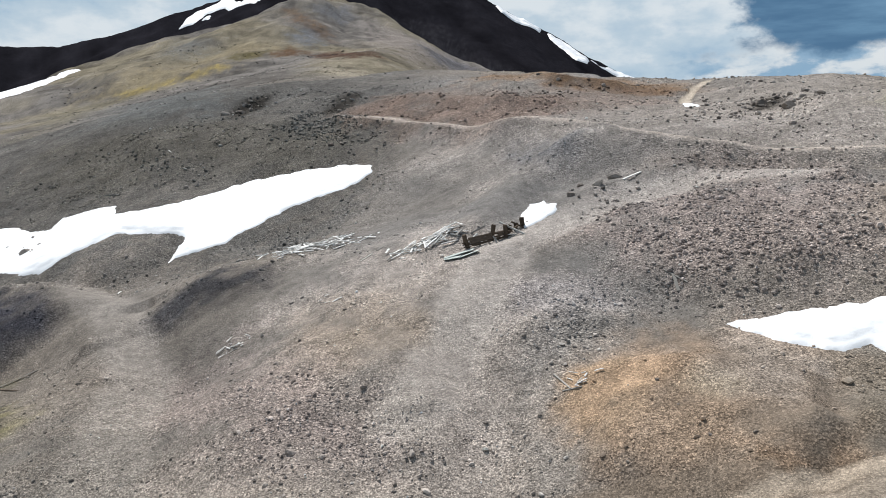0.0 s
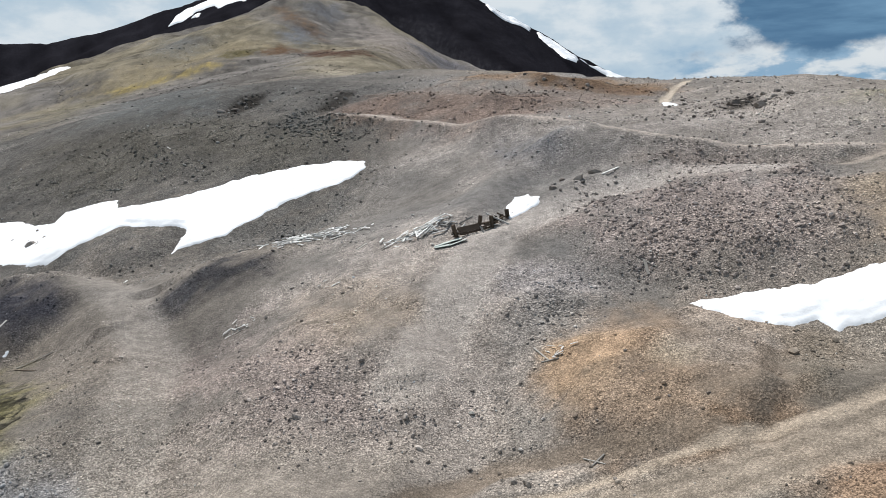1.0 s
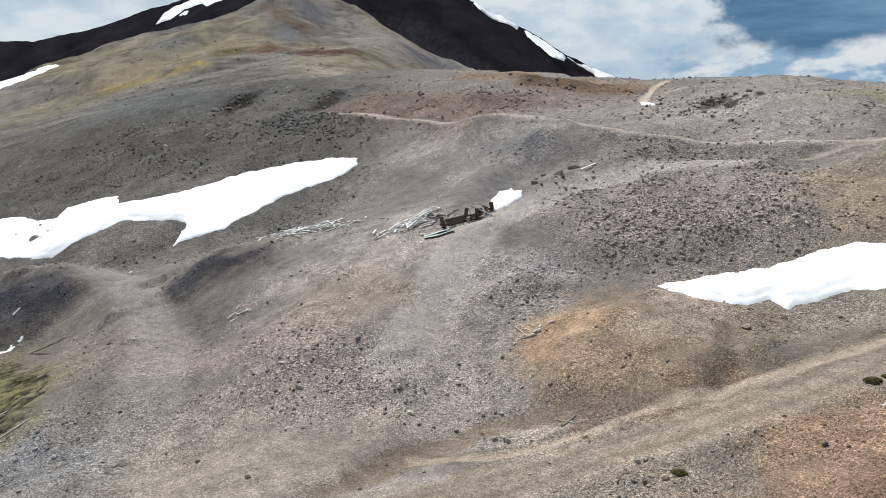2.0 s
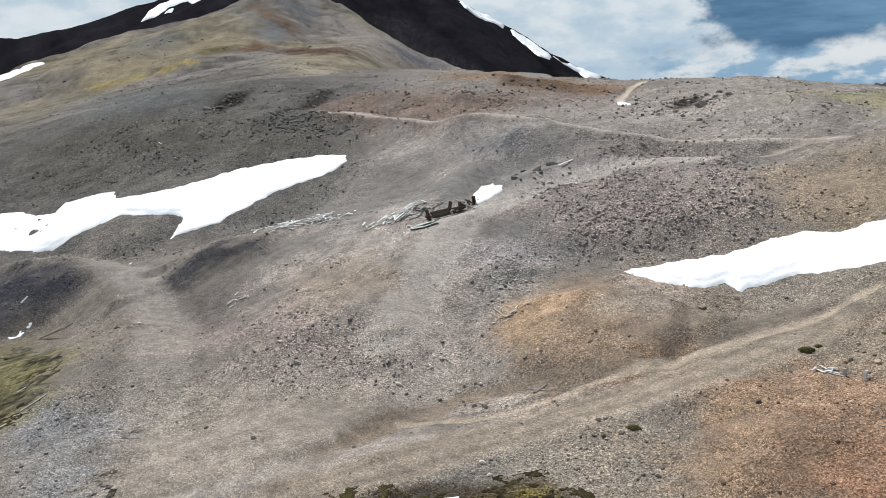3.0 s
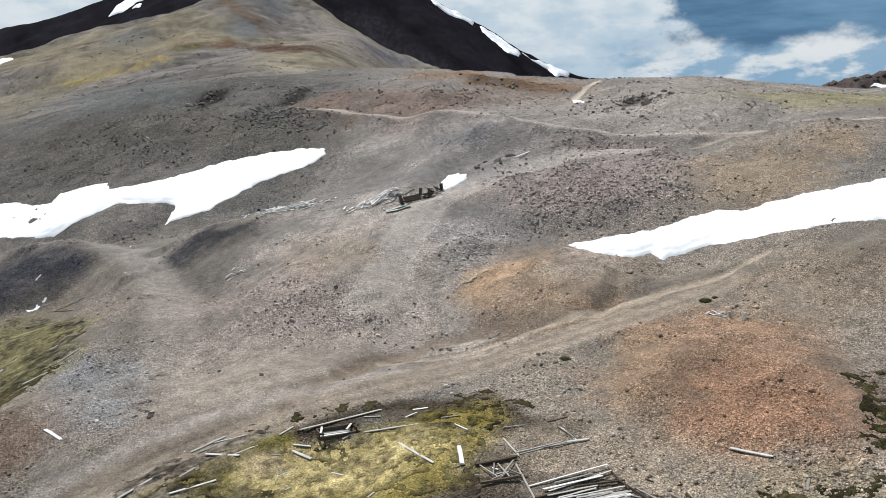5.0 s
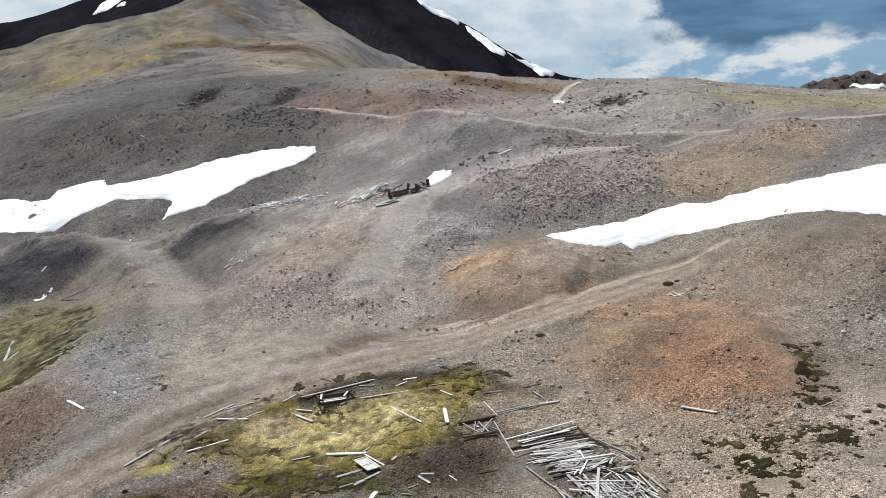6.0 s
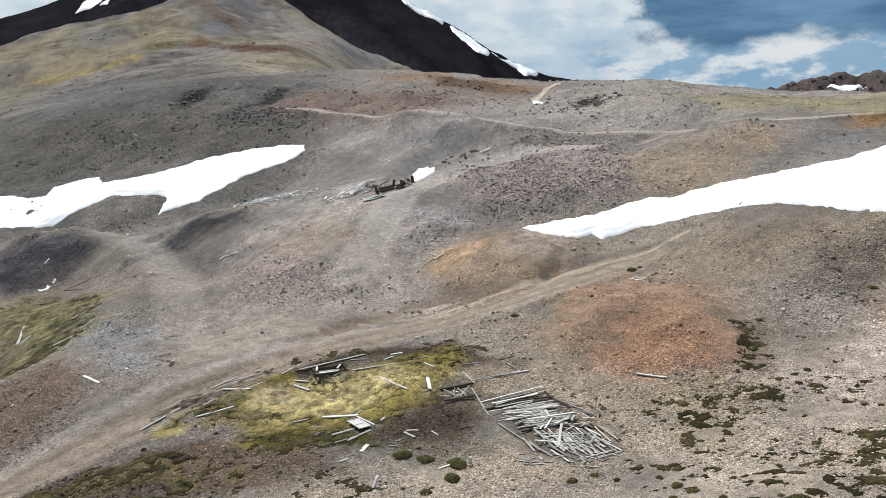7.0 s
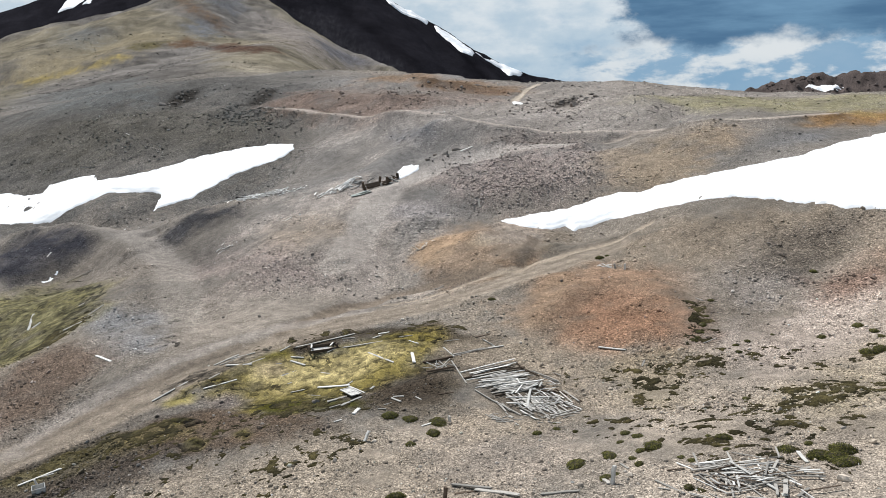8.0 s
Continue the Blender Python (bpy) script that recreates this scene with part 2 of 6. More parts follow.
# the upper slope and the ridge
soil((0.100, 0.093, 0.080), 9, 0.85, [(-95, 159), (-78, 163), (-50, 149), (-32, 137), (-17, 121), (-19, 112), (-32, 113), (-46, 122), (-57, 119), (-70, 119)])
soil((0.19, 0.143, 0.118), 6, 0.7, [(-26, 143), (-14, 140), (5, 129), (31, 137), (28, 116), (4, 111), (-13, 125)], 0.55)
soil((0.25, 0.168, 0.108), 4, 0.5, [(-3, 159), (4, 177), (16, 184), (33, 146), (36, 141), (34, 130), (25, 138), (11, 135), (-2, 139)], 0.75)
soil((0.27, 0.205, 0.145), 5, 0.3, [(32.2, 57.3), (40.5, 58.4), (49.0, 57.4), (50.8, 54.4), (41.7, 47.6), (34.6, 48.1), (31.2, 51.2)])
soil((0.25, 0.145, 0.06), 3, 0.4, [(64.4, 63.8), (80.0, 65.3), (75.4, 58.5), (64.3, 57.0), (60.6, 57.7)])
soil((0.21, 0.195, 0.09), 6, 0.1, [(47.6, 85.9), (70, 100), (90.3, 80.0), (79.2, 64.1), (63.7, 68.1), (53.8, 76.5)], 0.6)
soil((0.17, 0.17, 0.175), 3, 0.2, [(52.2, 54.0), (60.1, 55.3), (62.9, 51.9), (55.1, 49.1), (49.1, 49.3)], 0.8)
# shadow in the crevices of the outcrops, put into a near-black soil colour
for outcrop in ([(34.5, 102.8), (37.1, 109.4), (41.3, 114.5), (39.9, 106.8), (36.2, 101)], [(-55.2, 160.9), (-52.9, 170.1), (-46.6, 169.7), (-46.2, 165.2), (-50.3, 154.3)], [(-31.2, 146.8), (-29.0, 155.4), (-24.7, 154.8), (-25.1, 146.6), (-28.7, 143.6)], [(10.8, 134), (13.6, 145), (16.9, 143), (15.2, 133)]):
    soil((0.040, 0.036, 0.032), 1.6, 0.9, outcrop, 0.9)
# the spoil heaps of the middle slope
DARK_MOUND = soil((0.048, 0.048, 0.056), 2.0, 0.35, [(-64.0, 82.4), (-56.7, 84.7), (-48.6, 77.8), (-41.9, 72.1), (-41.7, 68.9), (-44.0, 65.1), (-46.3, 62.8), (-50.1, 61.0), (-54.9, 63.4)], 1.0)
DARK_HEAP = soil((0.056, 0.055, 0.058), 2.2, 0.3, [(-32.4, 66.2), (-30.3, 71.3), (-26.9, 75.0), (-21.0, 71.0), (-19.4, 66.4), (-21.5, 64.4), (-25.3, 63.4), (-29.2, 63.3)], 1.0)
PURPLE = soil((0.246, 0.208, 0.190), 5, 0.9, [(7.1, 62.9), (11.6, 70.6), (18.6, 71.3), (25.1, 68.4), (30.7, 63.4), (31.9, 57.6), (30.5, 51.6), (26.0, 51.3), (19.9, 50.7), (14.2, 52.0), (10.1, 55.8)])
soil((0.225, 0.212, 0.20), 3, 0.9, [(3.8, 50.7), (6.9, 54.0), (9.8, 52.8), (6.4, 47.1), (4.5, 44.3), (3.3, 47.6)])
soil((0.270, 0.235, 0.218), 5, 0.8, [(-15.6, 42.1), (-10.0, 44.3), (-4.6, 44.7), (-1.9, 40.8), (-3.1, 36.5), (-9.1, 35.5), (-14.3, 37.8)])
OCHRE = soil((0.262, 0.197, 0.147), 3.0, 0.12, [(5.1, 41.9), (6.3, 45.3), (9.6, 50.2), (13.3, 50.8), (15.3, 47.1), (18.0, 44.3), (20.7, 42.5), (18.4, 35.1), (15.7, 32.6), (12.5, 31.6), (7.8, 32.6), (5.7, 36.4)])
soil((0.215, 0.179, 0.144), 3, 0.2, [(26.4, 33.3), (32.9, 34.0), (41.5, 32.2), (47.1, 25.8), (41.3, 20.6), (33.4, 21.2), (26.6, 25.0)], 0.8)
soil((0.33, 0.245, 0.165), 1.6, 0.1, [(5.1, 41.4), (5.7, 44.4), (8.2, 45.2), (9.1, 42.3), (7.9, 39.9), (6.0, 38.3)], 0.8)
soil((0.42, 0.35, 0.27), 0.9, 0.1, [(10.7, 40.8), (12.1, 41.8), (13.9, 40.7), (14.0, 39.0), (12.2, 39.0)], 0.8)
soil((0.21, 0.145, 0.10), 1.6, 0.3, [(12.9, 34.6), (15.7, 34.7), (18.8, 35.8), (16.9, 31.5), (13.4, 30.0), (11.3, 30.9)], 0.8)
soil((0.195, 0.172, 0.15), 6, 0.45, [(-46.3, 65.3), (-36.6, 62.8), (-25.5, 55.2), (-16.3, 39.3), (-14.6, 33.1), (-27.3, 34.3)], 0.7)
soil((0.178, 0.134, 0.112), 5, 0.8, [(-24.3, 140.5), (-20.3, 148), (-7.2, 129.9), (3.8, 129), (12.1, 124.3), (13.2, 113.8), (3.2, 101.9), (-6.3, 112), (-17.3, 122.5)], 0.75)
soil((0.145, 0.095, 0.062), 3.5, 0.5, [(10.8, 177.9), (25.1, 158.1), (32.6, 137.3), (29.7, 127.7), (21.1, 128.2), (10.5, 132.8)], 0.85)
soil((0.15, 0.15, 0.156), 2.6, 0.5, [(2.9, 96.8), (7.1, 92.4), (10.7, 83.6), (9.1, 82.9), (4.4, 85.4), (2.3, 94.1)], 0.85)
soil((0.195, 0.165, 0.148), 3, 0.7, [(17.7, 80.3), (23.2, 78), (29.5, 74.6), (32.2, 71.5), (28.1, 65.1), (23, 70.7), (17.9, 76.9)], 0.8)
soil((0.225, 0.186, 0.142), 5, 0.35, [(32.3, 59.2), (39.9, 60.2), (46.5, 56.5), (40.1, 44.6), (35, 46.8), (30.3, 49.3)], 0.85)
soil((0.28, 0.226, 0.172), 4, 0.2, [(32.5, 55.1), (38.1, 56.2), (42.3, 53.3), (43.4, 50.8), (37.8, 48.4), (33.9, 49.1)], 0.6)
soil((0.25, 0.232, 0.228), 3, 0.5, [(-0.7, 53.2), (4.1, 59.2), (9.3, 57), (9.8, 53.2), (5.9, 51.1), (2.1, 51.8), (-0.1, 50.4)], 0.85)
soil((0.285, 0.236, 0.19), 4, 0.15, [(-12.5, 58.4), (-4.7, 54.7), (-2.2, 51.8), (-5.9, 47.7), (-10.5, 46.8), (-14.8, 52.5)], 0.85)
soil((0.275, 0.245, 0.218), 3, 0.04, [(-18.8, 39.1), (-11, 37.8), (-5.4, 36), (-3, 34.7), (-4.4, 30.1), (-7.5, 26.2), (-12.9, 28.3)], 0.9)
soil((0.25, 0.21, 0.195), 4, 0.6, [(-28.5, 59.6), (-20.6, 57.8), (-10.4, 46.1), (-5.9, 42.4), (-6.5, 38.6), (-13, 38.3), (-20.8, 42.5)], 0.7)
soil((0.155, 0.118, 0.092), 2, 0.4, [(5.6, 36.5), (8.8, 35.3), (10.4, 33.2), (8.4, 32), (5.6, 33.9)], 0.85)
soil((0.205, 0.185, 0.165), 3, 0.5, [(-5.1, 33.4), (-2.6, 35.3), (-0.9, 34.5), (-2.5, 31.6), (-4.8, 29.4), (-7.3, 25.1), (-8.1, 25.5)], 0.45)
soil((0.13, 0.118, 0.1), 1.6, 0.6, [(20.4, 42.8), (22.4, 43), (20.3, 34.9), (18.5, 34), (17.5, 35.3)], 0.7)
soil((0.320, 0.228, 0.158), 1.8, 0.1, [(5.1, 41.8), (6, 44.2), (8.6, 44.9), (11.6, 42.3), (10.5, 41.3), (8.1, 40.6), (6.5, 38.9), (5.5, 37.5)], 0.8)
soil((0.24, 0.215, 0.195), 2, 0.3, [(14.7, 47.9), (17.1, 44.9), (19.1, 42.7), (16.7, 35.3), (13.5, 36.9), (12.8, 40.7)], 0.7)
soil((0.118, 0.114, 0.11), 1.6, 0.4, [(41.7, 45.6), (46, 49.1), (50.4, 52), (56.6, 57.3), (58.6, 55), (52.3, 50.8), (47.9, 48.2), (43.9, 44.5)], 0.8)
# the lower ground
soil((0.188, 0.194, 0.208), 3, 0.4, [(-30.1, 32.1), (-29.5, 37.3), (-24.6, 35.0), (-20.6, 28.3), (-21.3, 22.9), (-24.3, 22.9)], 0.8)
soil((0.125, 0.092, 0.076), 3, 0.5, [(-33.5, 16.9), (-33.2, 22.5), (-31.4, 24.3), (-28.7, 24.1), (-25.6, 20.9), (-25.0, 17.6), (-26.2, 14.8), (-28.9, 10.8)])
soil((0.32, 0.272, 0.245), 4, 0.3, [(20.7, 4.4), (26.7, 8.6), (34.1, 12.0), (41.9, 11.6), (34.7, 0.7), (29.8, 0.4), (25.4, -0.5)])
soil((0.30, 0.258, 0.225), 3, 0.15, [(1.5, -3.2), (6.4, -0.6), (11.3, -3.2), (9.3, -11.3), (5.8, -11.5), (1.9, -8.9)], 0.7)
RED_HEAP = soil((0.252, 0.170, 0.122), 2.8, 0.15, [(12.4, 22.0), (14.9, 25.1), (17.3, 27.3), (21.6, 27.1), (25.0, 25.2), (27.2, 23.3), (27.9, 19.6), (27.7, 15.1), (26.4, 11.5), (24.2, 9.1), (20.9, 8.7), (16.9, 10.2), (14.4, 13.1), (12.9, 17.7)])
soil((0.062, 0.050, 0.040), 1.4, 0.4, [(-3.5, 8.2), (-1.4, 8.1), (2.9, 9.4), (5.3, 16.2), (10.0, 15.1), (9.7, 11.6), (6.7, 8.1), (4.7, 5.3), (1.8, 3.1), (-1.3, 3.2)], 0.9)
soil((0.265, 0.228, 0.190), 3.5, 0.3, [(-24, -6), (-12, -2), (-2, 0.5), (3, -4), (4, -12), (-2, -18), (-20, -18)], 0.85)
soil((0.060, 0.049, 0.042), 2.0, 0.55, [(-31, 4), (-22, 7), (-16, 10), (-12, 10.5), (-8, 6), (-3, 4.5), (-3, 1), (-9, 0), (-15, -1), (-23, -2), (-31, -2)], 0.9)
soil((0.060, 0.050, 0.041), 1.0, 0.4, [(-11.5, 18.0), (-9.1, 19.6), (-6.0, 20.4), (-1.1, 20.8), (4.5, 20.4), (5, 18.4), (-1.1, 17.8), (-3.7, 17.1), (-6.2, 16.2), (-8.6, 15.3)], 0.9)
soil((0.215, 0.196, 0.186), 4, 0.5, [(30.3, 19.4), (35.5, 19.8), (39.2, 16.8), (34.2, 12.2), (26.9, 7), (25.4, 7.5)], 0.85)
# this patch is the shade among boulders, put into the soil colour
soil((0.105, 0.092, 0.082), 2.4, 0.7, [(37.3, 23.6), (42, 24.9), (45.6, 23.3), (43.5, 20.5), (37.9, 18.3), (36, 19.6)], 0.75)
soil((0.205, 0.135, 0.108), 2.6, 0.5, [(38.8, 15.1), (44, 14.9), (41.6, 11.2), (37.9, 11.8)], 0.85)
soil((0.37, 0.318, 0.285), 3.5, 0.3, [(24.4, 5.1), (34.9, 9.2), (41, 10.3), (34.4, 0.4), (25.8, -3.3), (24, 2.2)], 0.85)
soil((0.245, 0.180, 0.130), 3, 0.2, [(14, 23.6), (17.6, 24.9), (16.9, 17.7), (13.8, 14.8), (12.4, 17.8)], 0.7)
soil((0.275, 0.166, 0.114), 2.4, 0.12, [(16.3, 17.4), (19.7, 18.5), (23.1, 16.5), (25.8, 13), (25.3, 9.7), (22.4, 8.9), (18.3, 10.3), (15.8, 13.2)], 0.85)
soil((0.095, 0.078, 0.066), 1.2, 0.7, [(27.6, 15.4), (29, 15.6), (27.3, 11), (24.9, 6.9), (24.6, 8.1)], 0.85)
soil((0.135, 0.105, 0.086), 3.2, 0.5, [(-31.9, 19.6), (-31.6, 27.6), (-29.2, 28.3), (-25.3, 21.4), (-25.7, 15.7), (-27.3, 12.9), (-29.3, 12.5)], 0.85)
soil((0.064, 0.053, 0.04), 0.9, 0.3, [(-8.5, 17.7), (-6.8, 18.3), (-2, 21), (3.2, 21.1), (6.5, 18.6), (7.3, 15.5), (2.9, 16.3), (-2.4, 18), (-5.8, 16.4)], 0.9)
soil((0.072, 0.061, 0.048), 1, 0.4, [(4.3, 16.2), (6.9, 16.1), (9, 13.9), (8, 10.3), (6.6, 9.6), (6.6, 6.2), (5.1, 3.6), (3.4, 4.1), (1.3, 6.9), (2.9, 8.9), (4.3, 11.2)], 0.9)
soil((0.115, 0.096, 0.075), 1.3, 0.4, [(-2, 7.2), (1, 7.3), (3.8, 5), (5.3, 2.2), (2.8, 1.3), (-0.5, 2.7)], 0.85)
soil((0.112, 0.084, 0.064), 1.6, 0.5, [(-19, 4.7), (-16.8, 8.6), (-12.1, 9.8), (-9.9, 6.2), (-7.1, 6.6), (-4.6, 3.2), (-6.9, 0.2), (-12.9, 1.3)], 0.85)
MOSS_MAIN = soil((0.190, 0.155, 0.046), 1.1, 0.05, [(-17.7, 12.3), (-17.1, 14.3), (-15.8, 16.7), (-13.1, 17.5), (-9.4, 18.6), (-8.3, 16.8), (-5.3, 15.1), (-2.5, 17.1), (0.4, 18.7), (5.0, 18.7), (5.0, 16.3), (3.3, 11.7), (2.9, 9.4), (0.7, 8.0), (-1.4, 8.1), (-4.8, 8.4), (-7.3, 7.8), (-9.2, 6.8), (-10.7, 8.4), (-11.1, 11.2), (-12.9, 11.2), (-14.6, 13.3), (-15.9, 11.2)])
MOSS_LEFT = soil((0.165, 0.150, 0.072), 2.4, 0.05, [(-52.1, 55.8), (-50.2, 57.9), (-46.9, 60.3), (-42.7, 61.3), (-33.2, 47.8), (-30.5, 39.6), (-31.9, 37.3), (-32.7, 33.2), (-33.3, 27.6), (-35.4, 27.5), (-39, 24)])
MOSS_LOWER = soil((0.10, 0.09, 0.036), 1.6, 0.3, [(-25.1, 2.4), (-24.3, 3.8), (-22.7, 5.5), (-19.2, 6.8), (-15.5, 7.8), (-13.1, 4.3), (-15.1, 3.3), (-18.2, 3.7), (-20.7, 2.4), (-22.6, 1.7)], 0.6)
MOSS_RIGHT = soil((0.16, 0.135, 0.085), 2, 0.4, [(16.3, 6.6), (21.3, 7.3), (24.6, 3.9), (24.3, 2.2), (20.9, 1.9), (19.7, -1.2), (17.9, -3.0), (16.6, -1.4), (16.0, 2.7)], 0.55)
MOSS_SLOPE = soil((0.21, 0.18, 0.12), 3, 0.5, [(25.9, -3.1), (29.8, 0.4), (35.3, 1.6), (24.5, -14.2), (21.9, -12.8), (23.1, -8.1)], 0.55)
soil((0.45, 0.375, 0.185), 1.4, 0.0, [(-10.5, 14.3), (-7.4, 15.8), (-3.2, 15.3), (1.0, 15.8), (1.6, 14.2), (-1.0, 12.5), (-3.0, 10.8), (-6.9, 11.1), (-7.9, 10.6), (-9.7, 11.9)], 0.95)
soil((0.40, 0.325, 0.205), 0.9, 0.0, [(-10.2, 15.4), (-8.6, 15.7), (-7.1, 13.5), (-10.0, 13.8)], 0.9)
soil((0.33, 0.285, 0.12), 0.7, 0.0, [(-17.9, 12.1), (-17.0, 13.2), (-14.5, 12.5), (-14.5, 10.8), (-16.3, 10.8)], 0.95)
soil((0.052, 0.052, 0.012), 0.9, 0.0, [(-9.5, 8.5), (-7.8, 9.3), (-5.0, 8.2), (-3.5, 7.9), (-1.3, 6.1), (-0.9, 3.7), (-3.6, 6.0), (-6.3, 6.0), (-8.8, 6.6)], 0.9)
soil((0.13, 0.115, 0.030), 0.8, 0.0, [(-11.5, 17.6), (-9.9, 18.8), (-8.5, 18.3), (-7.9, 16.6), (-9.5, 15.9), (-10.8, 16.1)], 0.9)
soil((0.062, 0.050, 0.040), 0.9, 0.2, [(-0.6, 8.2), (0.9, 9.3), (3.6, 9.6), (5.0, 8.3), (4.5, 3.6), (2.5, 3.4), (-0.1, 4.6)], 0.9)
soil((0.19, 0.165, 0.155), 1.0, 0.8, [(-13.7, 10.8), (-12.2, 11.6), (-10.2, 10.4), (-10.2, 8.7), (-12.5, 9.0)], 0.9)
for spot in ([(-15.4, 7.0), (-15.6, 8.1), (-13.9, 7.4), (-13.5, 6.5), (-14.5, 6.4)], [(-13.4, 2.8), (-12.9, 3.6), (-11.7, 2.6), (-11.7, 1.4), (-13.0, 1.7)], [(-9.9, 3.2), (-9.4, 3.7), (-8.7, 2.6), (-9.0, 1.7)]):
    soil((0.095, 0.088, 0.022), 0.6, 0.0, spot, 0.9)
soil((0.262, 0.222, 0.180), 2.5, 0.35, [(6.4, 13), (12, 15), (15.5, 8), (15, -2), (9, -4), (4.5, -1), (5.6, 3), (6.2, 8)], 0.85)
# darker ground under the boards of the cabin floor
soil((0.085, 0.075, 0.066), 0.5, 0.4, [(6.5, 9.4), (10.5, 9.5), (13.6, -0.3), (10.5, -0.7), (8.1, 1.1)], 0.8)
# the old tracks
MAIN_TRACK = track((0.285, 0.243, 0.203), 2.4, [(-26.8, 6.1), (-23.8, 8.3), (-20.9, 12.0), (-17.3, 15.2), (-13.1, 17.6), (-8.5, 20.0), (-3.7, 22.7), (1.7, 26.0), (7.4, 27.9), (12.0, 28.4), (16.2, 29.2), (20.8, 30.9), (25.4, 34.0)])
track((0.46, 0.40, 0.35), 1.7, [(-25.4, 136.7), (-12.7, 121.2), (-2.8, 109.5), (8.2, 99.8), (16.6, 87.4), (22.9, 82.6), (31.4, 76.8), (41.3, 69.8), (49.5, 64), (57.4, 62.6), (66.1, 63)])
track((0.29, 0.25, 0.215), 1.3, [(28.6, 68.8), (32.1, 68.6), (39.2, 68.6), (45.1, 66.1), (49.6, 64.5)])
track((0.38, 0.345, 0.315), 2.6, [(-4.5, 42.2), (-3.0, 47.0), (-1.6, 51.2), (-0.1, 58.7), (1.9, 64.1), (7.2, 68.2), (14.4, 74.1), (19.7, 74.7), (25.2, 72.1), (28.6, 68.8)], 0.8)
track((0.285, 0.26, 0.235), 2.6, [(-58.7, 89.6), (-54.4, 87.4), (-46.3, 82.0), (-35.9, 70.2), (-31.7, 63.2), (-26.8, 55.2), (-22.4, 39.9), (-19.9, 32.5)], 0.6)
track((0.325, 0.29, 0.265), 2.2, [(-3.0, 47.0), (-1.2, 43.1), (-0.9, 38.2), (-1.8, 31.6)], 0.6)
track((0.50, 0.43, 0.35), 0.8, [(29, 116), (31, 123), (35, 133), (38, 139), (40, 143)], 0.9)

track((0.20, 0.162, 0.130), 1.0, [(-9, 22.2), (-6, 26.7), (-2.5, 31.7), (1.3, 34), (5.2, 34.2), (8.6, 33.5), (12.7, 32.7)], 0.8, False)
track((0.36, 0.305, 0.25), 0.6, [(-2.4, 30.7), (1.7, 29.7), (5.7, 30.3), (9.9, 31.1), (14.2, 32.2), (18.4, 32.2), (23.3, 34.3), (27.4, 36), (30.9, 36.9)], 0.9, False)
track((0.33, 0.3, 0.28), 1.3, [(-26.1, 7.3), (-24.5, 12.4), (-22.1, 15.9), (-18.4, 19.3), (-13.9, 21.6), (-8, 23.7), (-1.7, 27.9)], 0.6, False)
track((0.18, 0.15, 0.125), 0.6, [(-25.2, 7.7), (-23.4, 11.7), (-20.6, 15.4), (-17.2, 18.6), (-12.7, 20.5)], 0.7, False)

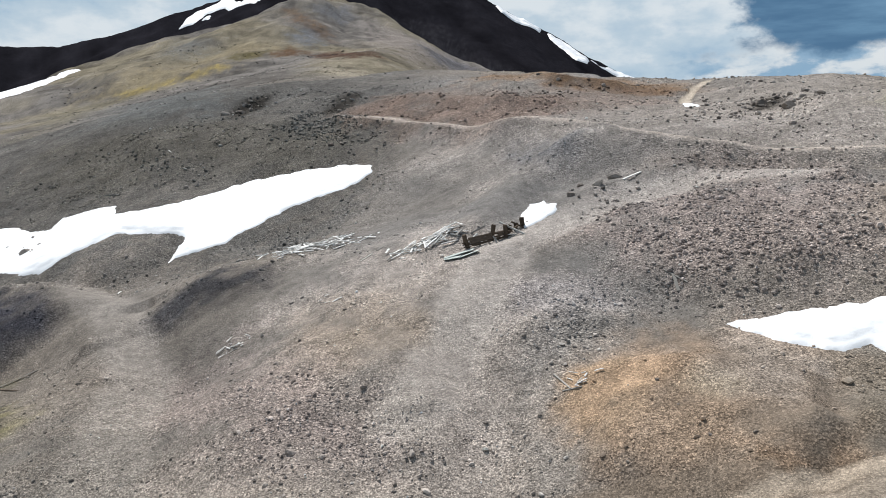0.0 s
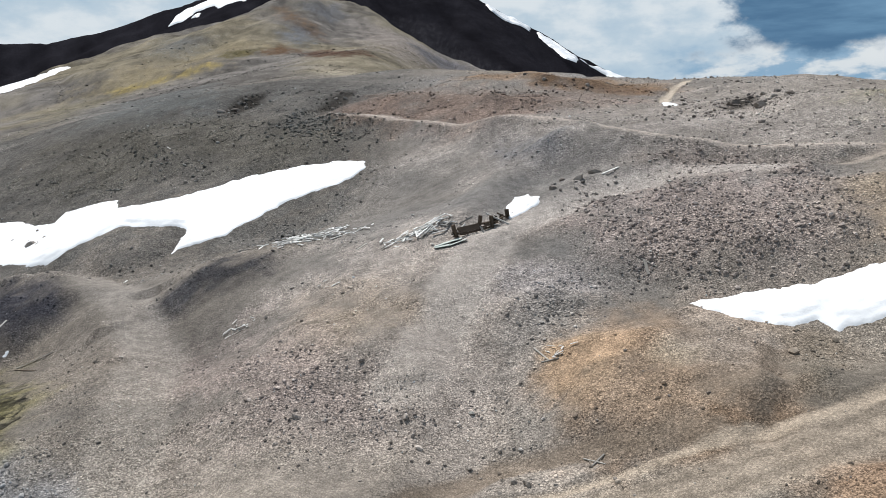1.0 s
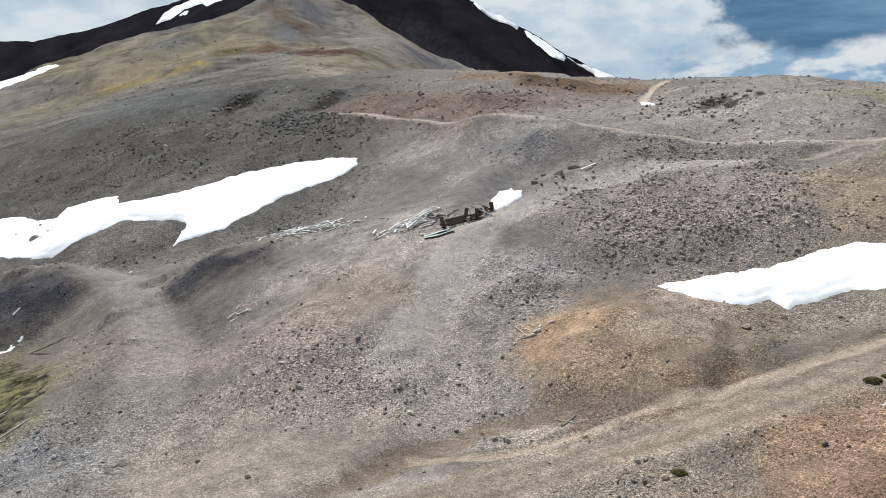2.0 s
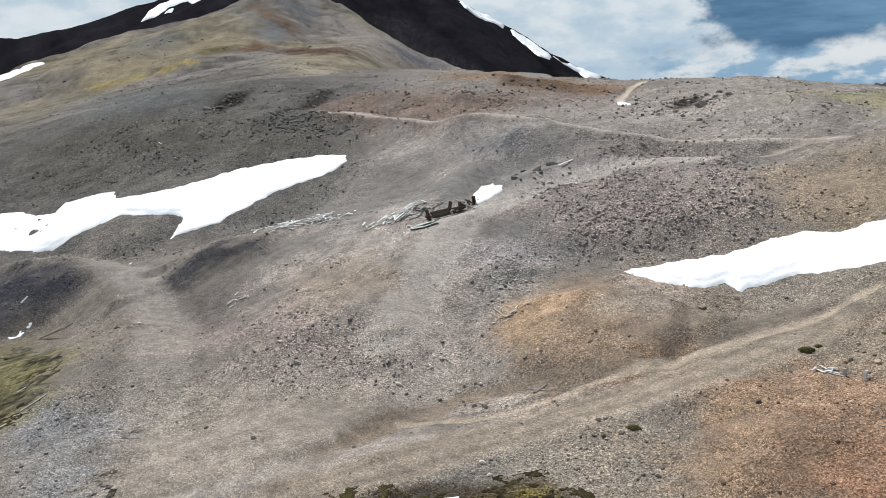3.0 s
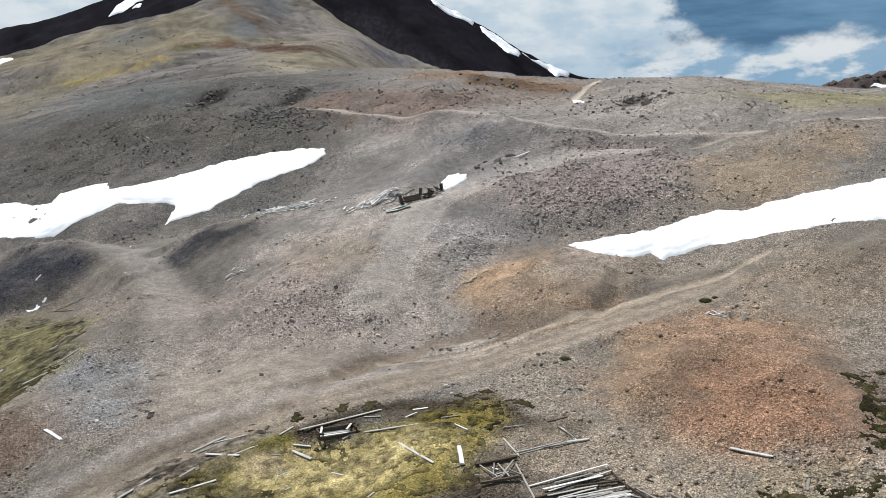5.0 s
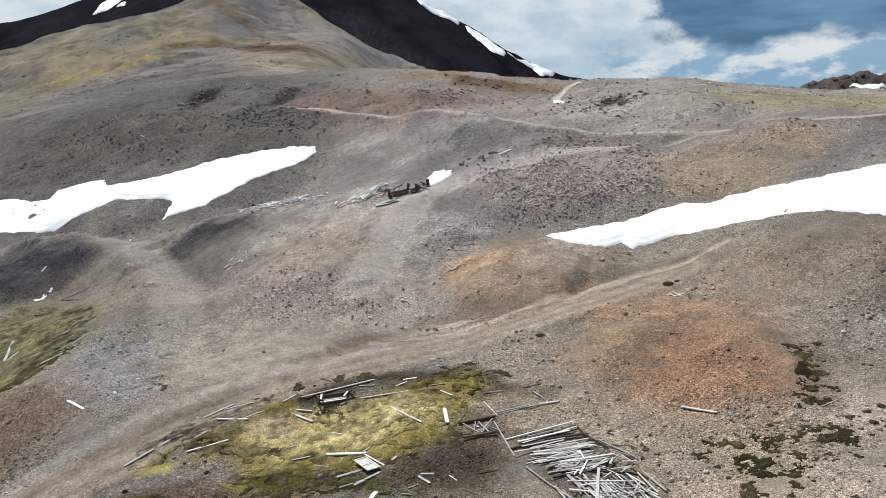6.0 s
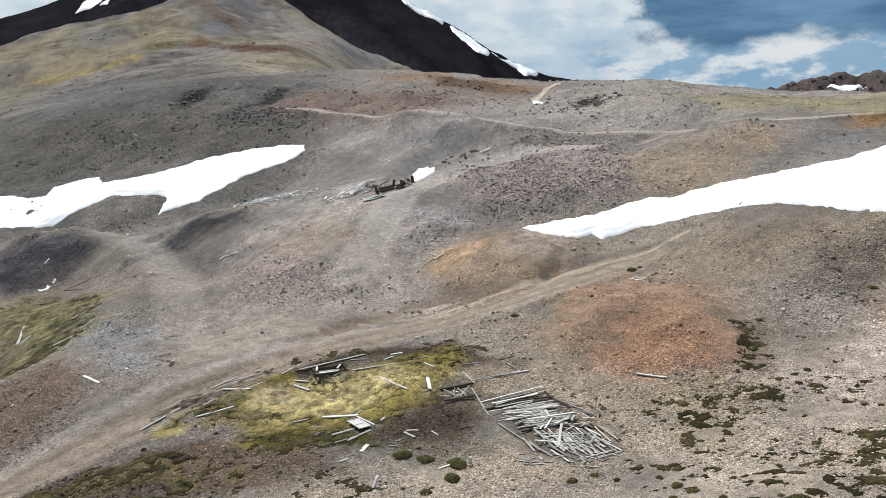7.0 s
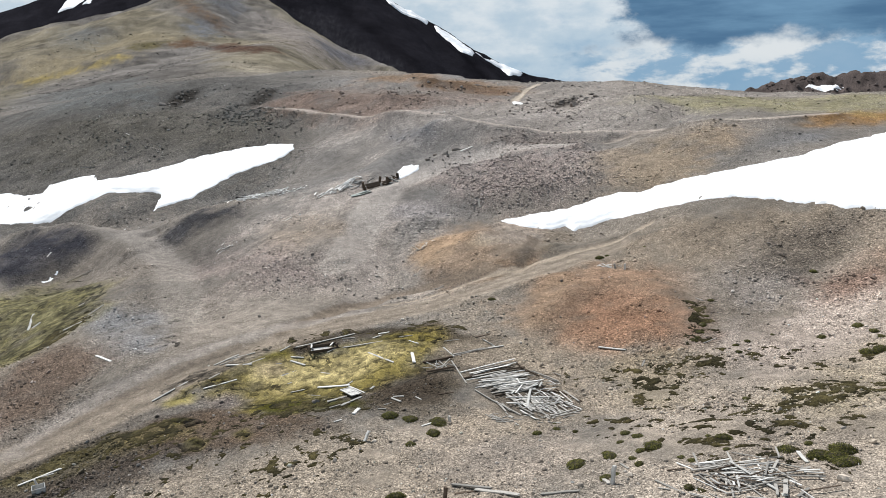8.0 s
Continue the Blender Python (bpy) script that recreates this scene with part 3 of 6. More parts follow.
def soil_at(x, y):
    """Mineral colour, in places with shade put into it, and stoniness of the ground at each place."""
    n1, n2, n3 = fbm(x, y, 30, 4, 3), fbm(x, y, 6, 4, 11), fbm(x, y, 1.4, 3, 21)
    col = np.array((0.216, 0.197, 0.178)) * (1 + 0.24 * n1 + 0.24 * n2)[:, None]
    warm, blot = fbm(x, y, 22, 3, 31), fbm(x, y, 3.6, 4, 37)
    col = col * (1 + np.stack([0.07 * warm, 0 * warm, -0.09 * warm], -1))
    stony = np.clip(0.28 + 0.55 * n1 + 0.55 * n2, 0, 1)
    # the grassy hill
    k = smooth(165, 300, y + 0.35 * np.clip(-x, -40, 200)) * smooth(60, 0, x)
    streak = fbm(x * 1.0 + 0.6 * y, y * 0.25, 60, 4, 41)
    patch, fine = fbm(x, y, 110, 4, 45), fbm(x, y, 12, 4, 47)
    grass = np.array((0.182, 0.160, 0.120)) * (1 + 0.45 * streak + 0.3 * n1 + 0.5 * fine + 0.35 * n2)[:, None]
    bare = np.array((0.155, 0.143, 0.132)) * (1 + 0.45 * streak + 0.35 * n1 + 0.5 * fine + 0.35 * n2)[:, None]
    g = smooth(-0.25, 0.35, patch + 0.5 * streak)[:, None]
    rill = 1 - 0.25 * np.exp(-(fbm(x * 1.1 + 0.35 * y, y * 0.35, 42, 4, 49) / 0.10) ** 2)
    grass, bare = grass * rill[:, None], bare * rill[:, None]
    col = col * (1 - k[:, None]) + (grass * g + bare * (1 - g)) * k[:, None]
    stony = stony * (1 - k)
    # rock of the mountain, cloud shadow put into its near-black colour; brown rock of the far ridge
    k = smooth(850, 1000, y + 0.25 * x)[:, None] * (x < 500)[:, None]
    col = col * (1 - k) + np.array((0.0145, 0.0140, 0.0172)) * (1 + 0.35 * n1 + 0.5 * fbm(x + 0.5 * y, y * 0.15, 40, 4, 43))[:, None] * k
    k = (smooth(280, 400, x) * smooth(560, 640, y) * smooth(1000, 950, y))[:, None]
    col = col * (1 - k) + np.array((0.075, 0.062, 0.058)) * (1 + 0.7 * n2)[:, None] * k
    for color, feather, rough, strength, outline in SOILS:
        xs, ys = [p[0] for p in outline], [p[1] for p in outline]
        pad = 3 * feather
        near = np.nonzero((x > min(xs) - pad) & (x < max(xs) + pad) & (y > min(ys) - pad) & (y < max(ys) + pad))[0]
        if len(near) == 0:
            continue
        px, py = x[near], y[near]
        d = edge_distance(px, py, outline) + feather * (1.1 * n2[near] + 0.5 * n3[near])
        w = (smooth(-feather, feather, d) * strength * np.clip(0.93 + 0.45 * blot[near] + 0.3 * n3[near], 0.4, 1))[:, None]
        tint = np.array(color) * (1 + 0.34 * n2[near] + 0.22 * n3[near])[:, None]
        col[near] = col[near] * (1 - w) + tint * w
        stony[near] = stony[near] * (1 - w[:, 0]) + np.clip(rough * (0.85 + 0.3 * n2[near]) + 0.5 * blot[near] * (rough > 0.1), 0, 1) * w[:, 0]
    for color, width, strength, line in TRACKS:
        xs, ys = [p[0] for p in line], [p[1] for p in line]
        near = np.nonzero((x > min(xs) - 8) & (x < max(xs) + 8) & (y > min(ys) - 8) & (y < max(ys) + 8))[0]
        if len(near) == 0:
            continue
        d = line_distance(x[near], y[near], line) + 0.4 * n2[near] + 0.2 * n3[near]
        w = (smooth(width * 1.25, width * 0.55, d) * strength)[:, None]
        wheel = 1 - (0.26 if strength > 0.85 else 0.05) * np.exp(-((d - 0.95) / 0.32) ** 2)
        col[near] = col[near] * (1 - w) + np.array(color) * (wheel * (1 + 0.12 * n2[near]))[:, None] * w
        # shade below the track's edge, put into the colour as a darker band
        rim = (0.18 if strength > 0.85 else 0.08) * np.exp(-((d - 1.35 * width) / (0.28 * width)) ** 2)
        col[near] *= 1 - rim[:, None]
        stony[near] *= 1 - 0.95 * w[:, 0]
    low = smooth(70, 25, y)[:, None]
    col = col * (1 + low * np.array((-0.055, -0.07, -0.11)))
    return np.clip(col, 0.005, 0.8), np.clip(stony, 0, 1)


def bench(x, y, line, width, tilts):
    """How far a track is cut and filled to lie level across the slope."""
    best, lift = np.full(x.shape, 1e9), np.zeros(x.shape)
    for (ax, ay), (bx, by), cross in zip(line, line[1:], tilts):
        ux, uy = bx - ax, by - ay
        n = math.hypot(ux, uy)
        nx, ny = -uy / n, ux / n
        t = np.clip(((x - ax) * ux + (y - ay) * uy) / (n * n), 0, 1)
        ox, oy = x - ax - t * ux, y - ay - t * uy
        d = np.hypot(ox, oy)
        side = ox * nx + oy * ny
        here = -1.5 * cross * side * np.exp(-(d / (1.5 * width)) ** 2)
        lift = np.where(d < best, here, lift)
        best = np.minimum(best, d)
    return lift


# banks and hollows along a line: height, breadth, line
BANKS = [
    (1.2, 3.2, [(-2.7, 67.3), (-0.6, 71.8), (1.7, 77.7), (6.1, 85.2), (9.3, 86.8), (13.4, 83.4)]),
    (0.35, 2.4, [(-1.8, 54.2), (0.0, 60.0), (4.2, 67.7)]),
    (1.3, 3.0, [(8.5, 72.6), (11.4, 75.9), (18.6, 77.8), (25.9, 72.3), (30.5, 67.4)]),
    (0.12, 1.2, [(-0.6, 62.0), (2.4, 64.3), (5.0, 66.8), (7.2, 69.4)]),
    (-0.35, 1.9, [(-2.6, 65.4), (0.2, 67.3), (2.7, 70.6), (6.2, 75.0)]),
    (1.1, 2.6, [(-62.5, 85.2), (-57.4, 86.3), (-49.5, 80.1), (-42.9, 73.7)]),
    (0.35, 2.4, [(-33.0, 66.2), (-31.6, 69.8), (-29.2, 73.9), (-26.0, 75.0), (-20.6, 71.1)]),
    (0.5, 2.0, [(30.2, 41.0), (33.9, 36.6), (38.6, 35.5), (42.2, 32.3), (46.6, 26.9), (49.2, 23.6)]),
    (1.3, 3.2, [(0.9, 102.3), (4.5, 101.7), (9.6, 95.5), (12.5, 89.3)]),
    (1.1, 3.2, [(10.6, 86.8), (15.5, 86.6), (20.0, 84.2), (23.9, 79.7)]),
    (0.35, 1.0, [(14.7, 35.4), (17.6, 35.6), (20.0, 36.6)]),
    (0.45, 1.4, [(6.4, 37.4), (8.0, 41.0), (10.9, 42.8), (13.9, 40.3)]),
    (0.40, 1.5, [(17.0, 20.1), (20.0, 21.6), (23.2, 21.2), (25.4, 18.3)]),
    (1.1, 2.8, [(-73.0, 153.7), (-62.0, 140.4), (-53.2, 127.5), (-47.2, 119.4)]),
    (0.75, 2.6, [(-25.4, 136.7), (-12.7, 121.2), (-2.8, 109.5), (8.2, 99.8), (16.6, 87.4), (22.9, 82.6), (31.4, 76.8), (41.3, 69.8), (49.5, 64), (57.4, 62.6), (66.1, 63)]),
    (0.9, 3.4, [(9, 83.9), (12.7, 82.8), (16.9, 82.2), (19, 78.8)]),
    (1, 3, [(-23.6, 141.3), (-17, 139.7), (-7.2, 130.4), (1.5, 120.3)]),
    (0.9, 3, [(3.6, 119.6), (9.7, 119.4), (15.4, 115.1)]),
    (0.9, 2.6, [(9.2, 139.5), (15.4, 137.4), (22.3, 137.4)]),
    (0.8, 2.4, [(37.4, 124.1), (42, 125.4), (45.3, 118.8), (40.2, 92.1)]),
    (-0.22, 1.3, [(-7.1, 23.9), (-3.9, 28.9), (0, 33.5), (4.3, 33.8), (8.1, 33.1), (12.5, 32.1), (15.6, 32.6)]),
    (-0.5, 1, [(19.6, 42), (16.9, 34.6), (15, 31.9)]),
    (0.35, 1, [(11, 38), (13.1, 37.3), (15.8, 37.1), (16.7, 35.6)]),
    (0.35, 1.2, [(6, 44), (8.5, 44.7), (11.2, 42.8), (13.7, 43)]),
    (-0.3, 0.8, [(14.8, 47.3), (14.6, 44.3), (13.6, 41)]),
    (0.5, 1.8, [(-51.4, 70.3), (-51.5, 77.6), (-46.6, 76.9), (-44.1, 81.2), (-36.6, 71.6)]),
    (0.2, 1.6, [(-4.9, 30.7), (-2.7, 35.4), (-3.3, 39), (-5, 42.6)]),
    (0.6, 1.8, [(3.2, 50), (5.4, 51.8), (7.6, 51.1)]),
    (0.9, 2.4, [(-50.2, 98.8), (-45.7, 98.7), (-40.9, 97.5)]),
    (0.7, 2.6, [(32.9, 60.9), (38.8, 63.4), (43.1, 61.9), (48, 61)]),
    (0.45, 1.5, [(14.4, 17.5), (17.3, 19.1), (20.9, 19.1), (23.7, 16.7), (25.2, 12.6)]),
    (0.6, 2, [(36.3, 30.3), (36.7, 23.4), (36.5, 18.6)]),
    (-0.5, 1.6, [(34.4, 19.7), (36.9, 17.3), (41.3, 18.6)]),
    (1.1, 5.0, [(-28, 52), (-24, 60)]),
]
# heaps that stand up from the slope: height and outline
HEAPS = [(1.1, DARK_MOUND), (0.55, DARK_HEAP), (0.7, PURPLE), (0.7, RED_HEAP), (0.4, OCHRE), (0.12, MOSS_MAIN), (0.6, [(-51.9, 95.0), (-48.7, 97.6), (-40.7, 94.8), (-38.4, 91.8), (-38.7, 87.9), (-43.6, 84.1), (-53.7, 89.0)])]


def surface(x, y, stony=None):
    """Height of the ground with its fine relief."""
    x, y = np.asarray(x, float), np.asarray(y, float)
    flat = x.ravel(), y.ravel()
    s = 0.4 if stony is None else stony
    far = smooth(300, 900, flat[1])
    fine = 0.32 * fbm(*flat, 7, 3, 51) + (0.06 + 0.14 * s) * fbm(*flat, 1.3, 3, 61) + 0.55 * (0.4 - np.abs(fbm(*flat, 17, 3, 57))) * smooth(30, 55, flat[1])
    for (color, width, strength, line), tilts in zip(TRACKS, TILTS):
        xs, ys = [p[0] for p in line], [p[1] for p in line]
        near = np.nonzero((flat[0] > min(xs) - 8) & (flat[0] < max(xs) + 8) & (flat[1] > min(ys) - 8) & (flat[1] < max(ys) + 8))[0]
        if len(near):
            d = line_distance(flat[0][near], flat[1][near], line)
            w = smooth(width * 1.3, width * 0.6, d)
            fine[near] = fine[near] * (1 - 0.8 * w) - 0.10 * w + bench(flat[0][near], flat[1][near], line, width, tilts)
    for rise, wide, line in BANKS:
        xs, ys = [p[0] for p in line], [p[1] for p in line]
        pad = 2.5 * wide
        near = np.nonzero((flat[0] > min(xs) - pad) & (flat[0] < max(xs) + pad) & (flat[1] > min(ys) - pad) & (flat[1] < max(ys) + pad))[0]
        if len(near):
            fine[near] += rise * np.exp(-(line_distance(flat[0][near], flat[1][near], line) / wide) ** 2)
    for rise, outline in HEAPS:
        xs, ys = [p[0] for p in outline], [p[1] for p in outline]
        near = np.nonzero((flat[0] > min(xs)) & (flat[0] < max(xs)) & (flat[1] > min(ys)) & (flat[1] < max(ys)))[0]
        if len(near):
            d = edge_distance(flat[0][near], flat[1][near], outline)
            fine[near] += rise * (1 - np.exp(-np.clip(d, 0, None) / 1.6))
    hump = 1.1 * fbm(flat[0] * 0.7, flat[1] * 1.1, 19, 4, 71) * smooth(85, 140, flat[1]) + far * (14 * fbm(*flat, 160, 5, 81))
    rib = 1.2 * smooth(190, 320, flat[1]) * smooth(60, 0, flat[0]) * (1 - far) * fbm(flat[0] * 1.1 + 0.35 * flat[1], flat[1] * 0.45, 36, 5, 93)
    jag = smooth(395, 440, flat[0]) * smooth(600, 690, flat[1]) * smooth(960, 900, flat[1]) * (11 * (0.35 - np.abs(fbm(*flat, 34, 4, 97))) + 4 * fbm(*flat, 9, 3, 99))
    gully = rib + jag - 6 * far * np.abs(fbm(flat[0] + 0.3 * flat[1], flat[1] * 0.2, 90, 4, 91))
    return ground(x, y) + (fine + hump + gully).reshape(x.shape)


# ---- materials ----
class Nodes:
    """A node material in the making."""

    def __init__(self, name, rough=0.9):
        self.m = bpy.data.materials.new(name)
        self.m.use_nodes = True
        self.nt = self.m.node_tree
        self.b = self.nt.nodes["Principled BSDF"]
        self.b.inputs["Roughness"].default_value = rough
        self.b.inputs["Specular IOR Level"].default_value = 0.08

    def add(self, kind, **inputs):
        n = self.nt.nodes.new(kind)
        for key, value in inputs.items():
            self.set(n, key.replace("_", " "), value)
        return n

    def set(self, n, key, value):
        if isinstance(value, bpy.types.NodeSocket):
            self.nt.links.new(value, n.inputs[key])
        else:
            n.inputs[key].default_value = value

    def noise(self, vec, scale, detail=4, rough=0.6):
        n = self.add("ShaderNodeTexNoise", Scale=scale, Detail=detail, Roughness=rough)
        self.nt.links.new(vec, n.inputs["Vector"])
        return n.outputs["Fac"]

    def ramp(self, fac, stops):
        n = self.add("ShaderNodeValToRGB", Fac=fac)
        e = n.color_ramp.elements
        while len(e) < len(stops):
            e.new(0.5)
        for el, (p, c) in zip(e, stops):
            el.position, el.color = p, (*c, 1) if len(c) == 3 else c
        return n.outputs["Color"]

    def mix(self, a, b, fac, blend="MIX"):
        n = self.nt.nodes.new("ShaderNodeMix")
        n.data_type, n.blend_type = "RGBA", blend
        for i, v in ((0, fac), (6, a), (7, b)):
            if isinstance(v, bpy.types.NodeSocket):
                self.nt.links.new(v, n.inputs[i])
            else:
                n.inputs[i].default_value = v if i == 0 else (*v, 1)
        return n.outputs[2]

    def grey(self, fac, lo, hi, p0=0.3, p1=0.7):
        return self.ramp(fac, [(p0, (lo,) * 3), (p1, (hi,) * 3)])

    def bump(self, height, strength, distance):
        n = self.add("ShaderNodeBump", Strength=strength, Distance=distance, Height=height)
        self.nt.links.new(n.outputs[0], self.b.inputs["Normal"])

    def color(self, c):
        self.set(self.b, "Base Color", c if isinstance(c, bpy.types.NodeSocket) else (*c, 1))
        return self.m


def soil_material():
    k = Nodes("scree_soil", 1.0)
    k.b.inputs["Specular IOR Level"].default_value = 0.0
    pos = k.add("ShaderNodeNewGeometry").outputs["Position"]
    at = k.add("ShaderNodeAttribute")
    at.attribute_name = "soil"
    stony = k.add("ShaderNodeAttribute")
    stony.attribute_name = "stony"
    vor = k.add("ShaderNodeTexVoronoi", Scale=5.5)
    k.nt.links.new(pos, vor.inputs["Vector"])
    cell = k.add("ShaderNodeSeparateColor", Color=vor.outputs["Color"]).outputs["Red"]
    small = k.add("ShaderNodeTexVoronoi", Scale=14.0)
    k.nt.links.new(pos, small.inputs["Vector"])
    grit = k.add("ShaderNodeSeparateColor", Color=small.outputs["Color"]).outputs["Green"]
    # loose stones: each cell its own tone, a few of them pale
    tone = k.ramp(cell, [(0.0, (0.5, 0.5, 0.52)), (0.4, (0.95, 0.94, 0.93)), (0.8, (1.28, 1.27, 1.25)), (0.96, (1.75, 1.73, 1.7))])
    tone2 = k.ramp(grit, [(0.0, (0.40, 0.39, 0.385)), (0.5, (0.95, 0.95, 0.95)), (0.85, (1.42, 1.41, 1.4)), (0.96, (1.9, 1.87, 1.84))])
    amount = k.add("ShaderNodeMapRange", Value=stony.outputs["Fac"]).outputs[0]
    amount.node.inputs["To Min"].default_value = 0.12
    rough = k.add("ShaderNodeMapRange", Value=stony.outputs["Fac"]).outputs[0]
    rough.node.inputs["From Max"].default_value = 0.16
    rough.node.inputs["To Min"].default_value = 0.42
    rough.node.inputs["To Max"].default_value = 0.92
    c = k.mix(at.outputs["Color"], tone, amount, "MULTIPLY")
    c = k.mix(c, tone2, rough, "MULTIPLY")
    c = k.mix(c, k.grey(k.noise(pos, 0.9, 8, 0.78), 0.62, 1.42), 0.85, "MULTIPLY")
    c = k.mix(c, k.grey(k.noise(pos, 0.09, 8, 0.72), 0.7, 1.3), 0.5, "MULTIPLY")
    c = k.mix(c, k.grey(k.noise(pos, 26, 4, 0.8), 0.56, 1.45), 0.9, "MULTIPLY")
    lump = k.add("ShaderNodeMath")
    lump.operation = "MULTIPLY"
    k.nt.links.new(vor.outputs["Distance"], lump.inputs[0])
    k.nt.links.new(amount, lump.inputs[1])
    h = k.add("ShaderNodeMath")
    h.operation = "ADD"
    k.nt.links.new(lump.outputs[0], h.inputs[0])
    k.nt.links.new(k.noise(pos, 5, 4, 0.66), h.inputs[1])
    k.bump(h.outputs[0], 0.9, 0.16)
    return k.color(c)


def stone_material():
    k = Nodes("stone", 0.9)
    pos = k.add("ShaderNodeNewGeometry")
    at = k.add("ShaderNodeAttribute")
    at.attribute_name = "soil"
    c = k.mix(at.outputs["Color"], k.grey(pos.outputs["Random Per Island"], 0.55, 1.5, 0, 1), 1.0, "MULTIPLY")
    c = k.mix(c, k.grey(k.noise(pos.outputs["Position"], 9, 5), 0.7, 1.3), 0.8, "MULTIPLY")
    k.bump(k.noise(pos.outputs["Position"], 14, 5), 0.5, 0.05)
    return k.color(c)


def boulder_material():
    k = Nodes("boulder_rock", 0.9)
    pos = k.add("ShaderNodeNewGeometry").outputs["Position"]
    rnd = k.add("ShaderNodeObjectInfo").outputs["Random"]
    c = k.ramp(rnd, [(0, (0.15, 0.128, 0.112)), (0.4, (0.24, 0.21, 0.185)), (1, (0.34, 0.305, 0.27))])
    c = k.mix(c, k.grey(k.noise(pos, 3, 6, 0.7), 0.6, 1.35), 0.9, "MULTIPLY")
    k.bump(k.noise(pos, 6, 6, 0.7), 0.8, 0.12)
    return k.color(c)


def snow_material():
    k = Nodes("old_snow", 0.55)
    pos = k.add("ShaderNodeNewGeometry").outputs["Position"]
    dirt = k.noise(pos, 0.8, 7, 0.7)
    c = k.ramp(dirt, [(0.22, (0.66, 0.65, 0.62)), (0.38, (0.86, 0.87, 0.88)), (0.7, (0.92, 0.93, 0.94))])
    k.bump(k.noise(pos, 1.6, 5), 0.35, 0.12)
    return k.color(c)


def wood_material(name, dark, light):
    k = Nodes(name, 0.85)
    co = k.add("ShaderNodeTexCoord").outputs["Object"]
    mp = k.add("ShaderNodeMapping", Vector=co, Scale=(0.8, 14, 14))
    grain = k.noise(mp.outputs[0], 3, 6, 0.7)
    c = k.ramp(grain, [(0.25, dark), (0.75, light)])
    rnd = k.add("ShaderNodeObjectInfo").outputs["Random"]
    c = k.mix(c, k.grey(rnd, 0.6, 1.35, 0, 1), 1.0, "MULTIPLY")
    c = k.mix(c, k.grey(k.noise(k.add("ShaderNodeNewGeometry").outputs["Position"], 2.2, 4), 0.7, 1.15), 0.6, "MULTIPLY")
    k.bump(grain, 0.5, 0.02)
    return k.color(c)


def plant_material(name, stops):
    k = Nodes(name, 0.8)
    g = k.add("ShaderNodeNewGeometry")
    rnd = k.add("ShaderNodeObjectInfo").outputs["Random"]
    c = k.ramp(g.outputs["Random Per Island"], stops)
    c = k.mix(c, k.grey(rnd, 0.75, 1.25, 0, 1), 0.9, "MULTIPLY")
    c = k.mix(c, k.grey(k.noise(g.outputs["Position"], 0.7, 5, 0.7), 0.55, 1.4), 0.9, "MULTIPLY")
    return k.color(c)


def carpet_material():
    k = Nodes("moss_carpet", 0.95)
    g = k.add("ShaderNodeNewGeometry")
    at = k.add("ShaderNodeAttribute")
    at.attribute_name = "soil"
    c = k.mix(at.outputs["Color"], k.grey(k.noise(g.outputs["Position"], 1.6, 6, 0.75), 0.62, 1.34), 0.9, "MULTIPLY")
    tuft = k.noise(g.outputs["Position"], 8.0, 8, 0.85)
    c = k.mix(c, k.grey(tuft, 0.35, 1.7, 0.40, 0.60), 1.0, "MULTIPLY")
    k.bump(tuft, 0.8, 0.12)
    return k.color(c)


def plain_material(name, color, rough, wear):
    k = Nodes(name, rough)
    pos = k.add("ShaderNodeNewGeometry").outputs["Position"]
    return k.color(k.mix(color, wear, k.grey(k.noise(pos, 5, 6, 0.7), 0, 1, 0.45, 0.65)))


M_GROUND, M_STONE, M_BOULDER, M_SNOW = soil_material(), stone_material(), boulder_material(), snow_material()
M_WOOD = wood_material("weathered_grey_wood", (0.20, 0.185, 0.165), (0.52, 0.495, 0.455))
M_PALE = wood_material("bleached_wood", (0.46, 0.445, 0.41), (0.78, 0.765, 0.735))
M_DARK = wood_material("dark_rotten_wood", (0.040, 0.030, 0.023), (0.15, 0.112, 0.083))
M_MOSS = carpet_material()
M_LEAF = plant_material("shrub_leaves", [(0, (0.030, 0.032, 0.012)), (0.5, (0.075, 0.078, 0.024)), (1, (0.17, 0.155, 0.04))])
M_TWIG = plain_material("dead_twigs", (0.05, 0.042, 0.03), 0.9, (0.10, 0.085, 0.06))
M_WHITE = plain_material("chipped_white_paint", (0.58, 0.57, 0.545), 0.6, (0.36, 0.345, 0.32))
M_SHEET = plain_material("pale_green_sheet_metal", (0.36, 0.42, 0.39), 0.5, (0.60, 0.60, 0.57))


# ---- mesh helpers ----
def raw_mesh(name, co, faces, mat, smooth_shade=True):
    """A mesh from tables of places and of faces that all have one number of corners."""
    n = faces.shape[1]
    me = bpy.data.meshes.new(name)
    me.vertices.add(len(co))
    me.vertices.foreach_set("co", np.asarray(co, np.float32).ravel())
    me.loops.add(faces.size)
    me.loops.foreach_set("vertex_index", faces.astype(np.int32).ravel())
    me.polygons.add(len(faces))
    me.polygons.foreach_set("loop_start", np.arange(0, faces.size, n, dtype=np.int32))
    me.polygons.foreach_set("use_smooth", np.full(len(faces), smooth_shade))
    me.update(calc_edges=True)
    me.materials.append(mat)
    return me


